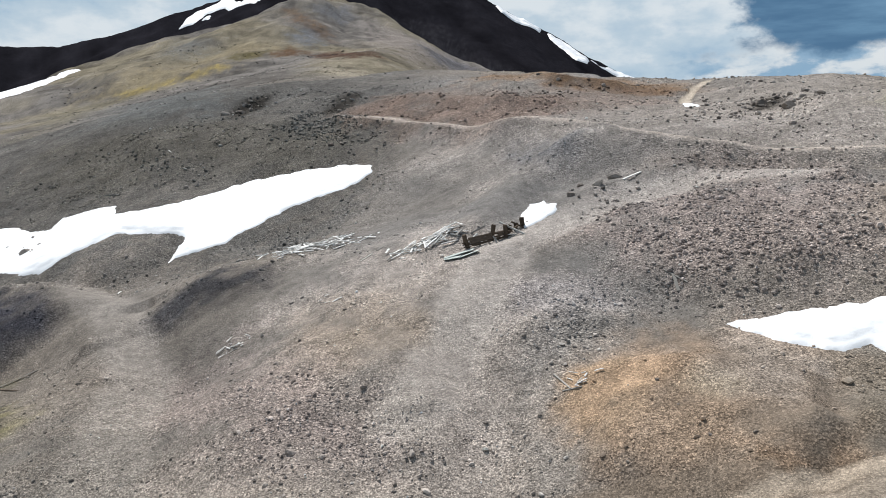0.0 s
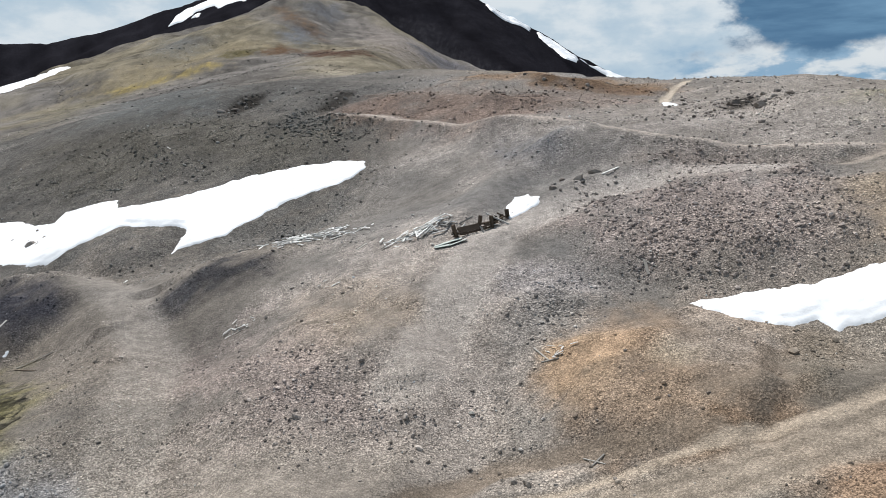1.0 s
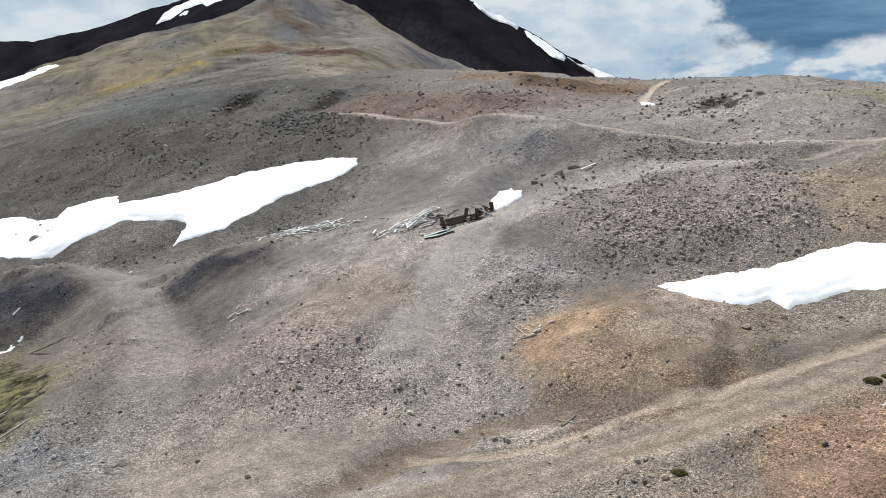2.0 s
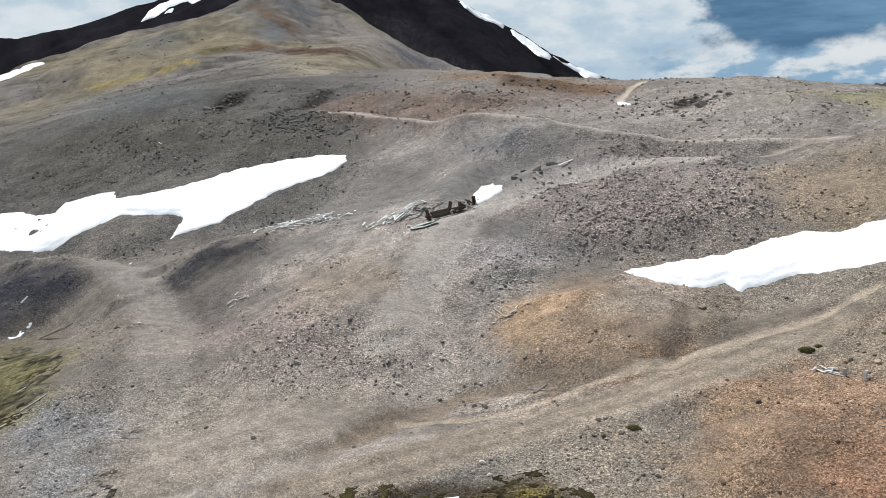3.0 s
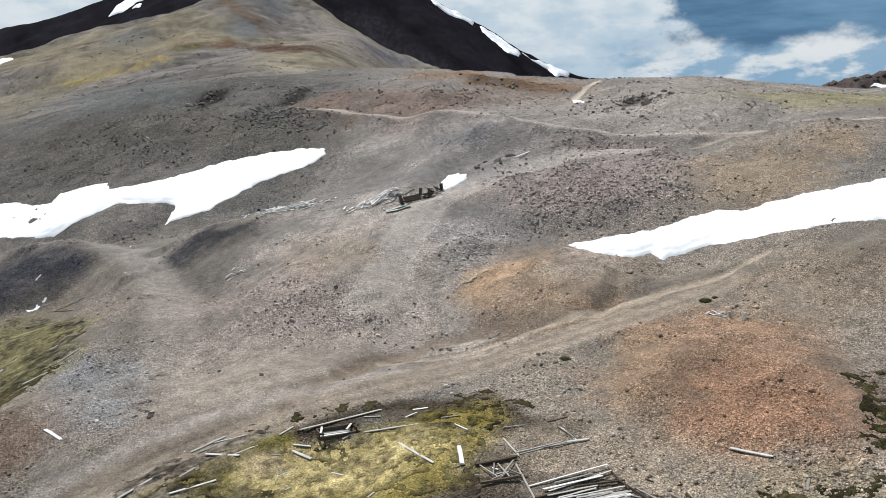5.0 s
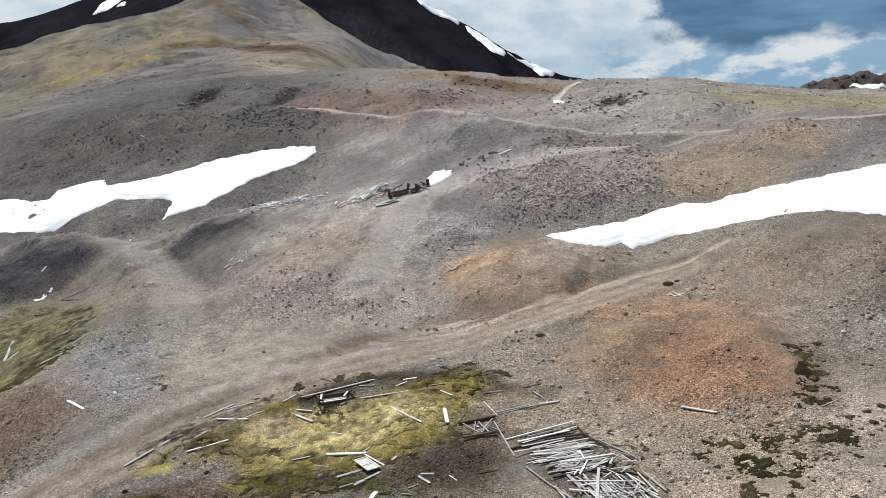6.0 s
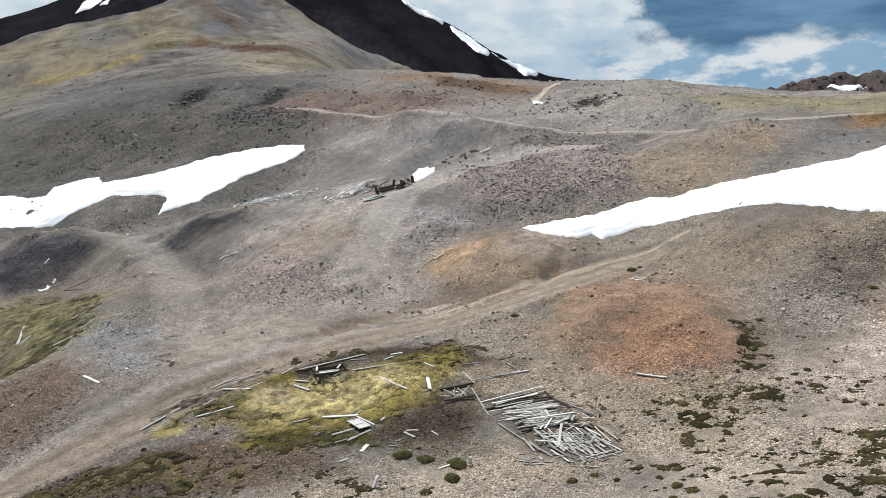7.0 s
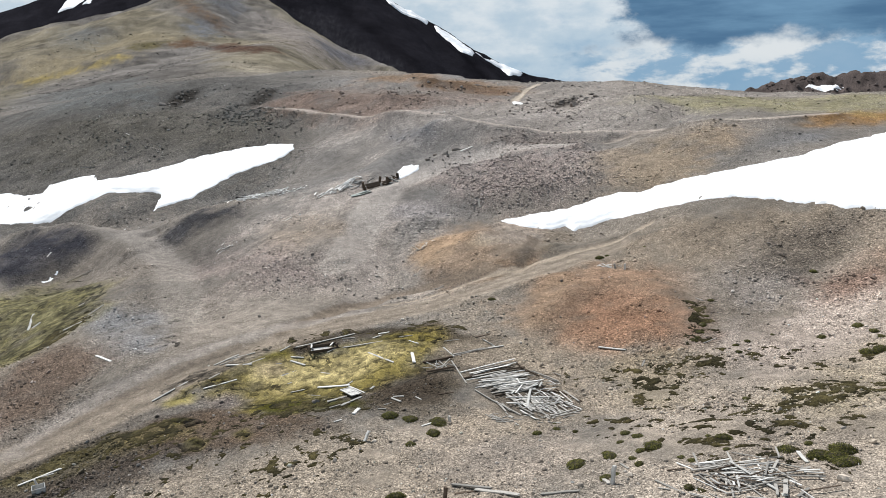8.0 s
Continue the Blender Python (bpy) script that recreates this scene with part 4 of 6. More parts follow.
def paint(me, name, values):
    """A per-vertex attribute: a colour table or a table of numbers."""
    if values.ndim == 2:
        at = me.attributes.new(name, "FLOAT_COLOR", "POINT")
        at.data.foreach_set("color", np.concatenate([values, np.ones((len(values), 1))], 1).astype(np.float32).ravel())
    else:
        me.attributes.new(name, "FLOAT", "POINT").data.foreach_set("value", values.astype(np.float32))


def sheet(X, keep=None, wrap=False):
    """Quads over a table of points, and which points they use."""
    ny, nx = X.shape
    idx = np.arange(ny * nx).reshape(ny, nx)
    if wrap:
        idx = np.concatenate([idx, idx[:, :1]], 1)
    q = np.stack([idx[:-1, :-1], idx[:-1, 1:], idx[1:, 1:], idx[1:, :-1]], -1)
    q = q.reshape(-1, 4) if keep is None else q[keep]
    used, inv = np.unique(q, return_inverse=True)
    return used, inv.reshape(-1, 4)


def icosahedron():
    g = (1 + 5 ** 0.5) / 2
    v = np.array([(-1, g, 0), (1, g, 0), (-1, -g, 0), (1, -g, 0), (0, -1, g), (0, 1, g), (0, -1, -g), (0, 1, -g), (g, 0, -1), (g, 0, 1), (-g, 0, -1), (-g, 0, 1)])
    f = "0 11 5 0 5 1 0 1 7 0 7 10 0 10 11 1 5 9 5 11 4 11 10 2 10 7 6 7 1 8 3 9 4 3 4 2 3 2 6 3 6 8 3 8 9 4 9 5 2 4 11 6 2 10 8 6 7 9 8 1"
    return v / np.linalg.norm(v[0]), np.array(f.split(), int).reshape(-1, 3)


def under(child, parent, m):
    """Makes child a part of parent, at the pose m in the world."""
    child.parent = parent
    child.matrix_basis = parent.matrix_basis.inverted() @ m
    return child


def height(x, y):
    return float(surface(np.array([x]), np.array([y]))[0])


# ---- the ground ----
def build_ground():
    ang = np.radians(np.concatenate([np.arange(-37, 37, 0.105), np.arange(37, 323, 2.0)]))
    rad = [2.0]
    while rad[-1] < 4300:
        r = rad[-1]
        rad.append(r + (1.0 if r < 30 else 0.0042 * r if r < 260 else 0.010 * r))
    R, A = np.meshgrid(rad, ang, indexing="ij")
    X, Y = R * np.sin(A), -62 + R * np.cos(A)
    used, quads = sheet(X, wrap=True)
    x, y = X.ravel(), Y.ravel()
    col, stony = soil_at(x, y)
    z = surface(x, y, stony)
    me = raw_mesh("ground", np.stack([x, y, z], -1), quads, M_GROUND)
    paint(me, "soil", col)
    paint(me, "stony", stony)
    return tagged(new("ground", me), "bare grey-brown mountain slope of scree and old mine spoil", "ground", kind="structure")


GROUND = build_ground()


def snow_field(outline, thick, step, label, ragged=1.0, lift=0.0):
    """A sheet of old snow with a rounded rim; beyond its outline it dips under the ground."""
    xs, ys = np.array(outline).T
    pad = 4 * step + ragged
    X, Y = np.meshgrid(np.arange(xs.min() - pad, xs.max() + pad, step), np.arange(ys.min() - pad, ys.max() + pad, step))
    x, y = X.ravel(), Y.ravel()
    D = edge_distance(x, y, outline) + ragged * (0.8 * fbm(x, y, 6 * ragged, 4, 101) + 0.75 * fbm(x, y, 1.6 * ragged, 4, 103))
    body = thick * (0.55 * (1 - np.exp(-D / 0.14)) + 0.4 * smooth(0.7, 1.0, D + 0.25 * fbm(x, y, 1.5, 3, 107))) if lift == 0 else thick * (1 - np.exp(-D / (0.9 * thick + 0.2)))
    Z = surface(x, y) + lift + np.where(D > 0, body, np.maximum(D * 0.8, -1.2 - 2 * lift)) + 0.10 * thick * fbm(x, y, 5, 4, 111)
    D = D.reshape(X.shape)
    keep = (np.maximum(D[:-1, :-1], D[1:, 1:]) > -2 * step - 0.2 - 2 * lift)
    used, quads = sheet(X, keep)
    me = raw_mesh("snow_field", np.stack([x, y, Z], -1)[used], quads, M_SNOW)
    return tagged(new("snow_field", me), label, "snow field")


snow_field([(-82.8, 118), (-80, 120.5), (-76, 119), (-70.7, 114.5), (-65.8, 111.7), (-65.9, 115.3), (-61.6, 114.8), (-56.6, 113.8), (-54.3, 109.3), (-49.7, 107.1), (-43.2, 107.7), (-39.2, 110.4), (-33.8, 112.4), (-27.8, 111.8), (-20.9, 111.2), (-16, 107.8), (-16.2, 105.2), (-17.5, 104.1), (-20.6, 103.3), (-26, 102.4), (-29.7, 98.7), (-33.5, 92.9), (-37.8, 90.3), (-38.3, 88.6), (-38.6, 95), (-40.2, 95.4), (-47.4, 96.4), (-50.3, 95.7), (-54.9, 95.1), (-57.8, 94.5), (-61.1, 95.1), (-70, 101.8), (-75.3, 104.5)],
    0.3, 0.28, "long forked white snow field lying in a hollow of the slope", 0.5)
snow_field([(3, 69.2), (3.3, 72.1), (4.2, 74.6), (5.7, 76.1), (6.5, 71.6), (6.4, 70.5), (5.3, 69.8), (4.2, 68.6), (3.4, 68)], 0.25, 0.12, "small oval white snow patch above the timber ruin", 0.22)
snow_field([(15.5, 48.7), (18.8, 48.8), (23.8, 48.5), (28.2, 48.7), (31, 48.3), (33, 46.5), (35.9, 45.8), (40.2, 44), (43.5, 43.6), (49.4, 43.9), (52.6, 44.5), (58.9, 47.9), (68.6, 52.3), (89.1, 60.5), (53.5, 15.9), (49.3, 23.2), (46.7, 25.2), (44.8, 28), (42.5, 30.6), (40, 33.1), (37.2, 35.4), (34.2, 37.4), (31.2, 40.3), (28.3, 43.7), (24.9, 44.1), (23.8, 43.7), (23, 45), (21.8, 44.5), (20.1, 44.6), (17.6, 46.1)],
    0.36, 0.2, "large white snow field with a sharp melted lower edge", 0.4)
snow_field([(-47.1, 62.4), (-46.3, 62.8), (-45.7, 63.6), (-45.3, 64.2), (-45.2, 64.5), (-45.2, 63.9), (-45.5, 62.7), (-46.3, 62)], 0.06, 0.07, "thin strip of dirty snow at the foot of the dark mound", 0.35)
snow_field([(28.5, 117.0), (29.6, 117.0), (30.2, 112), (29.5, 110.3), (28.2, 112.1)], 0.3, 0.2, "little snow remnant under the ridge path", 0.3)
snow_field([(-420, 520), (-337, 531), (-353, 602), (-353, 645), (-350, 667), (-340, 650), (-310, 535), (-302, 488), (-305, 470), (-400, 460)], 1.5, 3, "distant snow field on the shoulder of the grassy hill", 4, 1)
snow_field([(-546.8, 1409.8), (-553.1, 1461.5), (-541.4, 1490.1), (-509.4, 1509.8), (-500.3, 1533.9), (-362.9, 1317.6), (-356.6, 1228), (-473.5, 1449.4), (-519.3, 1473.3), (-524.2, 1411.2)], 1, 3, "steep snow gully on the dark mountain", 2, 1.5)
snow_field([(-508.1, 1419.1), (-506.8, 1433.8), (-499.5, 1437.2), (-494.2, 1409.1)], 1, 2, "small snow spot beside the steep snow gully", 1, 1.5)
snow_field([(24, 1615.4), (70.3, 1621), (112.4, 1624.6), (104.6, 1575.7), (68.6, 1578.9), (34.7, 1580.4)], 1.5, 2.5, "snow cornice along the crest of the dark mountain", 1, 2)
snow_field([(127.2, 1604.6), (157.5, 1618.4), (180, 1557.7), (197.9, 1537.6), (186.3, 1470.1), (169.1, 1459.7), (152, 1525), (130.8, 1562.8)], 1.5, 2.5, "snow cornice along the crest of the dark mountain", 1, 2)
snow_field([(207.7, 1553.2), (243, 1599.9), (279.3, 1607.5), (307.5, 1594.7), (296.5, 1571.9), (273.9, 1540.5), (262.9, 1577.6), (234.7, 1582.4)], 1.5, 2.5, "snow cornice along the crest of the dark mountain", 1, 2)
snow_field([(480, 792), (503, 785), (499, 770), (494, 762), (491, 763), (490, 776), (484, 784)], 1.0, 1.5, "snow patch between the rocks of the far ridge", 1.5, 1.5)


# ---- stones ----
ICO, ICO_F = icosahedron()


CHIP = np.array([(1, 0, 0), (0, 1, 0), (-1, 0, 0), (0, -1, 0), (0.1, 0, 1), (0, 0, -1)], float)
CHIP_F = np.array([(0, 1, 4), (1, 2, 4), (2, 3, 4), (3, 0, 4), (1, 0, 5), (2, 1, 5), (3, 2, 5), (0, 3, 5)])


def tumbled(n, flat, rng, shape=ICO):
    """n unit stones, each jittered, flattened and turned."""
    v = shape[None] * (1 + 0.6 * (rng.random((n, len(shape), 1)) - 0.5)) * np.array([1, 0.8, flat]) * (1 + 0.5 * (rng.random((n, 1, 3)) - 0.5))
    a, b = rng.random(n) * 2 * np.pi, (rng.random(n) - 0.5) * 0.9
    ca, sa, cb, sb = np.cos(a)[:, None], np.sin(a)[:, None], np.cos(b)[:, None], np.sin(b)[:, None]
    x, y, z = v[..., 0], v[..., 1], v[..., 2]
    x, z = x * cb - z * sb, x * sb + z * cb
    return np.stack([x * ca - y * sa, x * sa + y * ca, z], -1)


def scatter(name, label, category, x, y, size, mat, flat, rng, sink=0.15, tint=None, chips=False):
    """Many small pieces over the ground, joined."""
    n = len(x)
    shape, faces = (CHIP, CHIP_F) if chips else (ICO, ICO_F)
    count = len(shape)
    v = tumbled(n, flat, rng, shape) * (size * 0.5)[:, None, None]
    v += np.stack([x, y, surface(x, y) + size * (0.25 * flat / 0.6 - sink)], -1)[:, None]
    f = (faces[None] + count * np.arange(n)[:, None, None]).reshape(-1, 3)
    me = raw_mesh(name, v.reshape(-1, 3), f, mat, smooth_shade=flat < 0.5)
    if tint is not None:
        paint(me, "soil", np.repeat(tint, count, 0))
    return tagged(new(name, me), label, category, kind="stuff")


def snow_free(x, y):
    return (edge_distance(x, y, [(-92, 122), (-57, 114), (-18, 110), (-18, 104), (-38, 88), (-57, 93), (-88, 106)]) < 0) & (edge_distance(x, y, [(15, 49), (30, 49), (44, 44), (69, 53), (85, 50), (75, 22), (50, 24), (38, 36), (20, 45)]) < 0)


def build_stones():
    rng = np.random.default_rng(5)
    n = 430000
    r, a = np.exp(rng.uniform(np.log(24), np.log(225), n)), np.radians(rng.uniform(-34, 35, n))
    x, y = r * np.sin(a), -50 + r * np.cos(a)
    col, stony = soil_at(x, y)
    clump = smooth(-0.5, 0.6, fbm(x, y, 5, 4, 141))
    ok = (rng.random(n) < 0.012 + smooth(0.03, 0.22, stony) * (0.06 + (0.06 + 0.55 * stony) * 1.7 * clump)) & snow_free(x, y)
    x, y, col, stony, r = x[ok], y[ok], col[ok], stony[ok], r[ok]
    size = (0.052 + 0.075 * stony + 0.0004 * r) * np.exp(rng.normal(0, 0.48, len(x)))
    size = np.clip(size, 0.05, 0.8)
    pale = rng.random(len(x))
    tint = col * 1.3 * rng.uniform(0.68, 1.4, len(x))[:, None]
    tint[pale > 0.93] = np.minimum(tint[pale > 0.93] * 1.1 + 0.12, 0.5)
    tint[pale < 0.14] *= 0.75
    big, near = size > 0.26, y < 45
    for pick, label, chips in ((near & ~big, "fine angular grey-brown chips strewn over the lower slope", True), (~near & ~big, "fine broken rock covering the upper slope and spoil heaps", True), (big, "larger grey-brown stones scattered over the whole slope", False)):
        scatter("scree", label, "scree", x[pick], y[pick], size[pick], M_STONE, 0.65, rng, tint=tint[pick], chips=chips)


build_stones()


def build_hill_stones():
    rng = np.random.default_rng(6)
    n = 30000
    r, a = np.exp(rng.uniform(np.log(215), np.log(640), n)), np.radians(rng.uniform(-27, 6, n))
    x, y = r * np.sin(a), -50 + r * np.cos(a)
    ok = rng.random(n) < 0.1 + 0.9 * smooth(0.0, 0.5, fbm(x, y, 25, 4, 151))
    x, y, r = x[ok], y[ok], r[ok]
    tint = soil_at(x, y)[0] * rng.uniform(0.35, 1.9, len(x))[:, None]
    scatter("scree", "scattered stones and tufts of the distant grassy hill", "scree", x, y, 0.0012 * r * np.exp(rng.normal(0, 0.45, len(x))), M_STONE, 0.5, rng, tint=tint, chips=True)


build_hill_stones()


def rubble(outline, count, small, large, color, label, seed):
    """A field of broken rock that thins out towards its rim."""
    rng = np.random.default_rng(seed)
    xs, ys = np.array(outline).T
    x, y = rng.uniform(xs.min() - 3, xs.max() + 3, count), rng.uniform(ys.min() - 3, ys.max() + 3, count)
    d = edge_distance(x, y, outline) + 3.2 * fbm(x, y, 8, 4, 17 + seed)
    ok = (rng.random(count) < smooth(-3.0, 4.0, d) * (0.15 + 0.85 * smooth(-0.3, 0.45, fbm(x, y, 3.2, 3, 27 + seed)))) & snow_free(x, y)
    x, y = x[ok], y[ok]
    size = 0.85 * small + (large - small) * rng.random(len(x)) ** 4.5
    tint = (0.5 * np.array(color) + 0.5 * soil_at(x, y)[0]) * (rng.uniform(0.75, 1.8, len(x)) if large > 0.6 else rng.uniform(0.8, 2.0, len(x)))[:, None]
    scatter("rubble", label, "rubble", x, y, size, M_STONE, 0.7, rng, 0.12, tint, chips=large < 0.45)


rubble(PURPLE, 12000, 0.11, 0.44, (0.20, 0.174, 0.162), "purplish brown broken rock on the large spoil heap", 1)
rubble([(3.8, 50.7), (6.9, 54.0), (9.8, 52.8), (6.4, 47.1), (4.5, 44.3), (3.3, 47.6)], 2200, 0.10, 0.36, (0.20, 0.192, 0.184), "grey broken rock below the large spoil heap", 2)
rubble([(-15.6, 42.1), (-10.0, 44.3), (-4.6, 44.7), (-1.9, 40.8), (-3.1, 36.5), (-9.1, 35.5), (-14.3, 37.8)], 3800, 0.10, 0.32, (0.26, 0.225, 0.208), "grey-pink gravel and stones of the middle slope", 3)
rubble([(35.6, 100.2), (37.1, 111.4), (41.3, 117.5), (44.0, 115.4), (37.7, 93.8)], 700, 0.25, 1.1, (0.12, 0.105, 0.095), "dark rubble of a broken rock outcrop", 4)
rubble([(-55.2, 164.9), (-51.9, 170.1), (-46.6, 169.7), (-47.2, 165.2), (-49.3, 152.3)], 600, 0.25, 1.1, (0.085, 0.080, 0.072), "dark rubble patch on the upper slope", 5)
rubble([(-31.2, 146.8), (-29.0, 155.4), (-24.7, 154.8), (-25.1, 146.6), (-28.7, 143.6)], 400, 0.25, 0.8, (0.10, 0.095, 0.085), "dark rubble patch beside the upper track", 6)
rubble([(-63.9, 138.3), (-54.6, 126.2), (-47.7, 120.3), (-44.4, 119), (-48, 117), (-60, 130)], 3600, 0.16, 0.75, (0.11, 0.112, 0.104), "grey rubble along an old cart way", 7)
rubble([(-38.7, 140.3), (-34.4, 145.7), (-24.9, 134.3), (-19.9, 123.6), (-26.8, 121.6), (-34.2, 129.9)], 6000, 0.16, 0.75, (0.11, 0.112, 0.104), "grey stones strewn over the dark slope", 8)
rubble([(9.8, 132.2), (13.6, 149.5), (18.9, 145.4), (16.2, 130.8)], 500, 0.2, 0.8, (0.13, 0.10, 0.085), "reddish rubble below the ridge", 9)
rubble([(9.0, 77.3), (12.4, 79.6), (14.9, 77.1), (13.0, 72.0), (10.0, 73.2)], 500, 0.2, 0.7, (0.14, 0.125, 0.112), "stones beside the bleached log", 10)
rubble([(26, 104), (30, 112), (34, 108), (32, 98), (27, 92), (24, 95)], 700, 0.2, 0.7, (0.15, 0.128, 0.115), "stones strewn below the ridge path", 11)
rubble([(28, 75), (20, 80), (24, 90), (36, 84), (44, 74), (36, 70)], 1600, 0.15, 0.5, (0.18, 0.152, 0.138), "reddish stones between two tracks", 12)


rubble([(432, 850), (450, 838), (492, 812), (526, 792), (572, 762), (650, 705), (640, 650), (560, 690), (480, 740), (440, 790)], 2400, 1.2, 6.0, (0.055, 0.046, 0.043), "dark blocks of the far rocky ridge", 13)
rubble([(-14.4, 136.9), (3.8, 132.8), (13, 135.9), (22, 135.1), (18.8, 127), (5.6, 118.6), (-7, 125.5)], 1800, 0.18, 0.8, (0.13, 0.095, 0.078), "reddish broken rock along the ridge", 14)
rubble([(34.9, 122.4), (40.2, 122.7), (41.5, 98.3), (35.8, 83.3), (30.3, 85.8), (28.4, 94.3)], 1500, 0.18, 0.75, (0.16, 0.13, 0.115), "rubble round the outcrop below the ridge", 15)
rubble([(17.8, 80.7), (23.3, 78.5), (29.7, 75.2), (32.4, 72.1), (28.1, 65.2), (23, 70.8), (17.9, 77.1)], 2600, 0.14, 0.5, (0.15, 0.125, 0.112), "dark red rubble between two old tracks", 16)
rubble([(14.2, 58.2), (20.1, 58.3), (26.3, 55.2), (27.9, 51.3), (23.5, 49.5), (17.3, 50.1), (13.3, 52.3)], 5200, 0.12, 0.5, (0.165, 0.138, 0.128), "coarse dark rock on the face of the spoil heap", 17)
rubble([(9.8, 71.3), (11.8, 74.4), (16.8, 74.7), (12.8, 66.1), (9.8, 68.6)], 700, 0.14, 0.6, (0.13, 0.115, 0.105), "dark stones beside the small snow patch", 18)
rubble([(-22.5, 130), (-12.6, 117.6), (-16.1, 112.2), (-24.9, 117.8), (-31.7, 131.5)], 1500, 0.18, 0.7, (0.11, 0.105, 0.1), "grey broken rock above the long snow field", 19)
rubble([(-69, 146.8), (-47.8, 119.3), (-51.6, 118), (-67.4, 139.5)], 900, 0.16, 0.7, (0.09, 0.088, 0.084), "dark stones along an old cart way", 20)


def boulder_mesh(seed):
    bm = bmesh.new()
    bmesh.ops.create_icosphere(bm, subdivisions=2, radius=0.5)
    rng = random.Random(seed)
    cuts = [(Vector((rng.gauss(0, 1), rng.gauss(0, 1), rng.gauss(0, 0.7))).normalized(), rng.uniform(0.24, 0.4)) for k in range(9)]
    off = Vector((rng.uniform(-50, 50), rng.uniform(-50, 50), 0))
    for v in bm.verts:
        n = noise.noise(v.co * 2.2 + off) * 0.34 + noise.noise(v.co * 5 + off) * 0.12
        v.co *= 1 + 0.5 * n
        for way, far in cuts:
            over = v.co.dot(way) - far
            if over > 0:
                v.co -= way * over
        v.co.z *= 0.75
    me = bpy.data.meshes.new("boulder")
    bm.to_mesh(me)
    bm.free()
    me.materials.append(M_BOULDER)
    return me


BOULDERS = [boulder_mesh(k) for k in range(6)]


def boulder(x, y, size, rng, label, group):
    ob = tagged(new("boulder", rng.choice(BOULDERS)), label, "boulder", group)
    m = pose(x, y, height(x, y) + 0.06 * size, rng.uniform(-25, 25), rng.uniform(-25, 25), rng.uniform(0, 360))
    ob.matrix_basis = m @ Matrix.Diagonal((size * rng.uniform(0.8, 1.4), size * rng.uniform(0.7, 1.1), size * rng.uniform(0.6, 1.0), 1))
    return ob


def build_boulders():
    rng = random.Random(8)
    crags = [(39, 106, 9, 2.2), (-51, 166, 10, 1.9), (-28, 149, 7, 1.3), (13, 139, 10, 1.2), (2, 179, 6, 1.0), (24, 149, 9, 1.1), (44, 143, 8, 1.0), (-25, 123, 8, 1.0), (-52, 125, 8, 0.9), (-46, 119, 5, 0.8)]
    for cx, cy, count, big in crags:
        for k in range(count):
            boulder(cx + rng.gauss(0, 2.2), cy + rng.gauss(0, 3.4), big * rng.uniform(0.3, 1.1), rng, "dark angular boulder in a broken rock outcrop", "boulders of the outcrops")
    for k in range(36):
        x, y = rng.uniform(9, 31), rng.uniform(51, 71)
        if edge_distance(np.array([x]), np.array([y]), PURPLE)[0] > 0:
            boulder(x, y, rng.uniform(0.25, 0.5), rng, "purplish brown block lying on the coarse spoil heap", "blocks of the spoil heap")
    for x, y, size in ((-65.5, 104.5, 2.2), (-64.2, 103.6, 1.2), (17.5, 23.6, 0.5), (36.5, 36.6, 0.7), (35.7, 36.2, 0.4), (-4.8, 7.6, 0.5), (8, 73, 1.2), (11, 76, 1.4), (13, 78.5, 1.2), (9.5, 78, 1.0)):
        boulder(x, y, size, rng, "single weathered grey rock lying on the slope", "single rocks")
    for x, y in [(-71.1, 111.3), (-67.5, 107.5), (-66.8, 107.8), (-64.4, 104.5), (-64.3, 106.3), (-63.2, 106.3), (-67.8, 110.7), (-67.4, 106.3), (-71.7, 110.4)]:
        boulder(x, y, rng.uniform(0.5, 1.1), rng, "dark rock melting out of the long snow field", "rocks in the snow")


build_boulders()


def build_ground_stones():
    """The larger loose stones nearest to the flight, each a piece of its own."""
    rng = random.Random(15)
    for k in range(210):
        x, y = rng.uniform(-28, 30), rng.uniform(-16, 42)
        if edge_distance(np.array([x]), np.array([y]), MOSS_MAIN)[0] > 0:
            continue
        size = min(0.28, 0.12 * math.exp(abs(rng.gauss(0, 0.45))))
        ob = new("stone", rng.choice(BOULDERS))
        ob.parent = GROUND
        ob.matrix_basis = pose(x, y, height(x, y) + 0.05 * size, rng.uniform(-25, 25), rng.uniform(-25, 25), rng.uniform(0, 360)) @ Matrix.Diagonal((size * 1.3, size, size * 0.8, 1))


build_ground_stones()


# ---- moss and shrubs ----
OLIVE_DARK, OLIVE_LIGHT = np.array((0.030, 0.026, 0.013)), np.array((0.105, 0.086, 0.036))


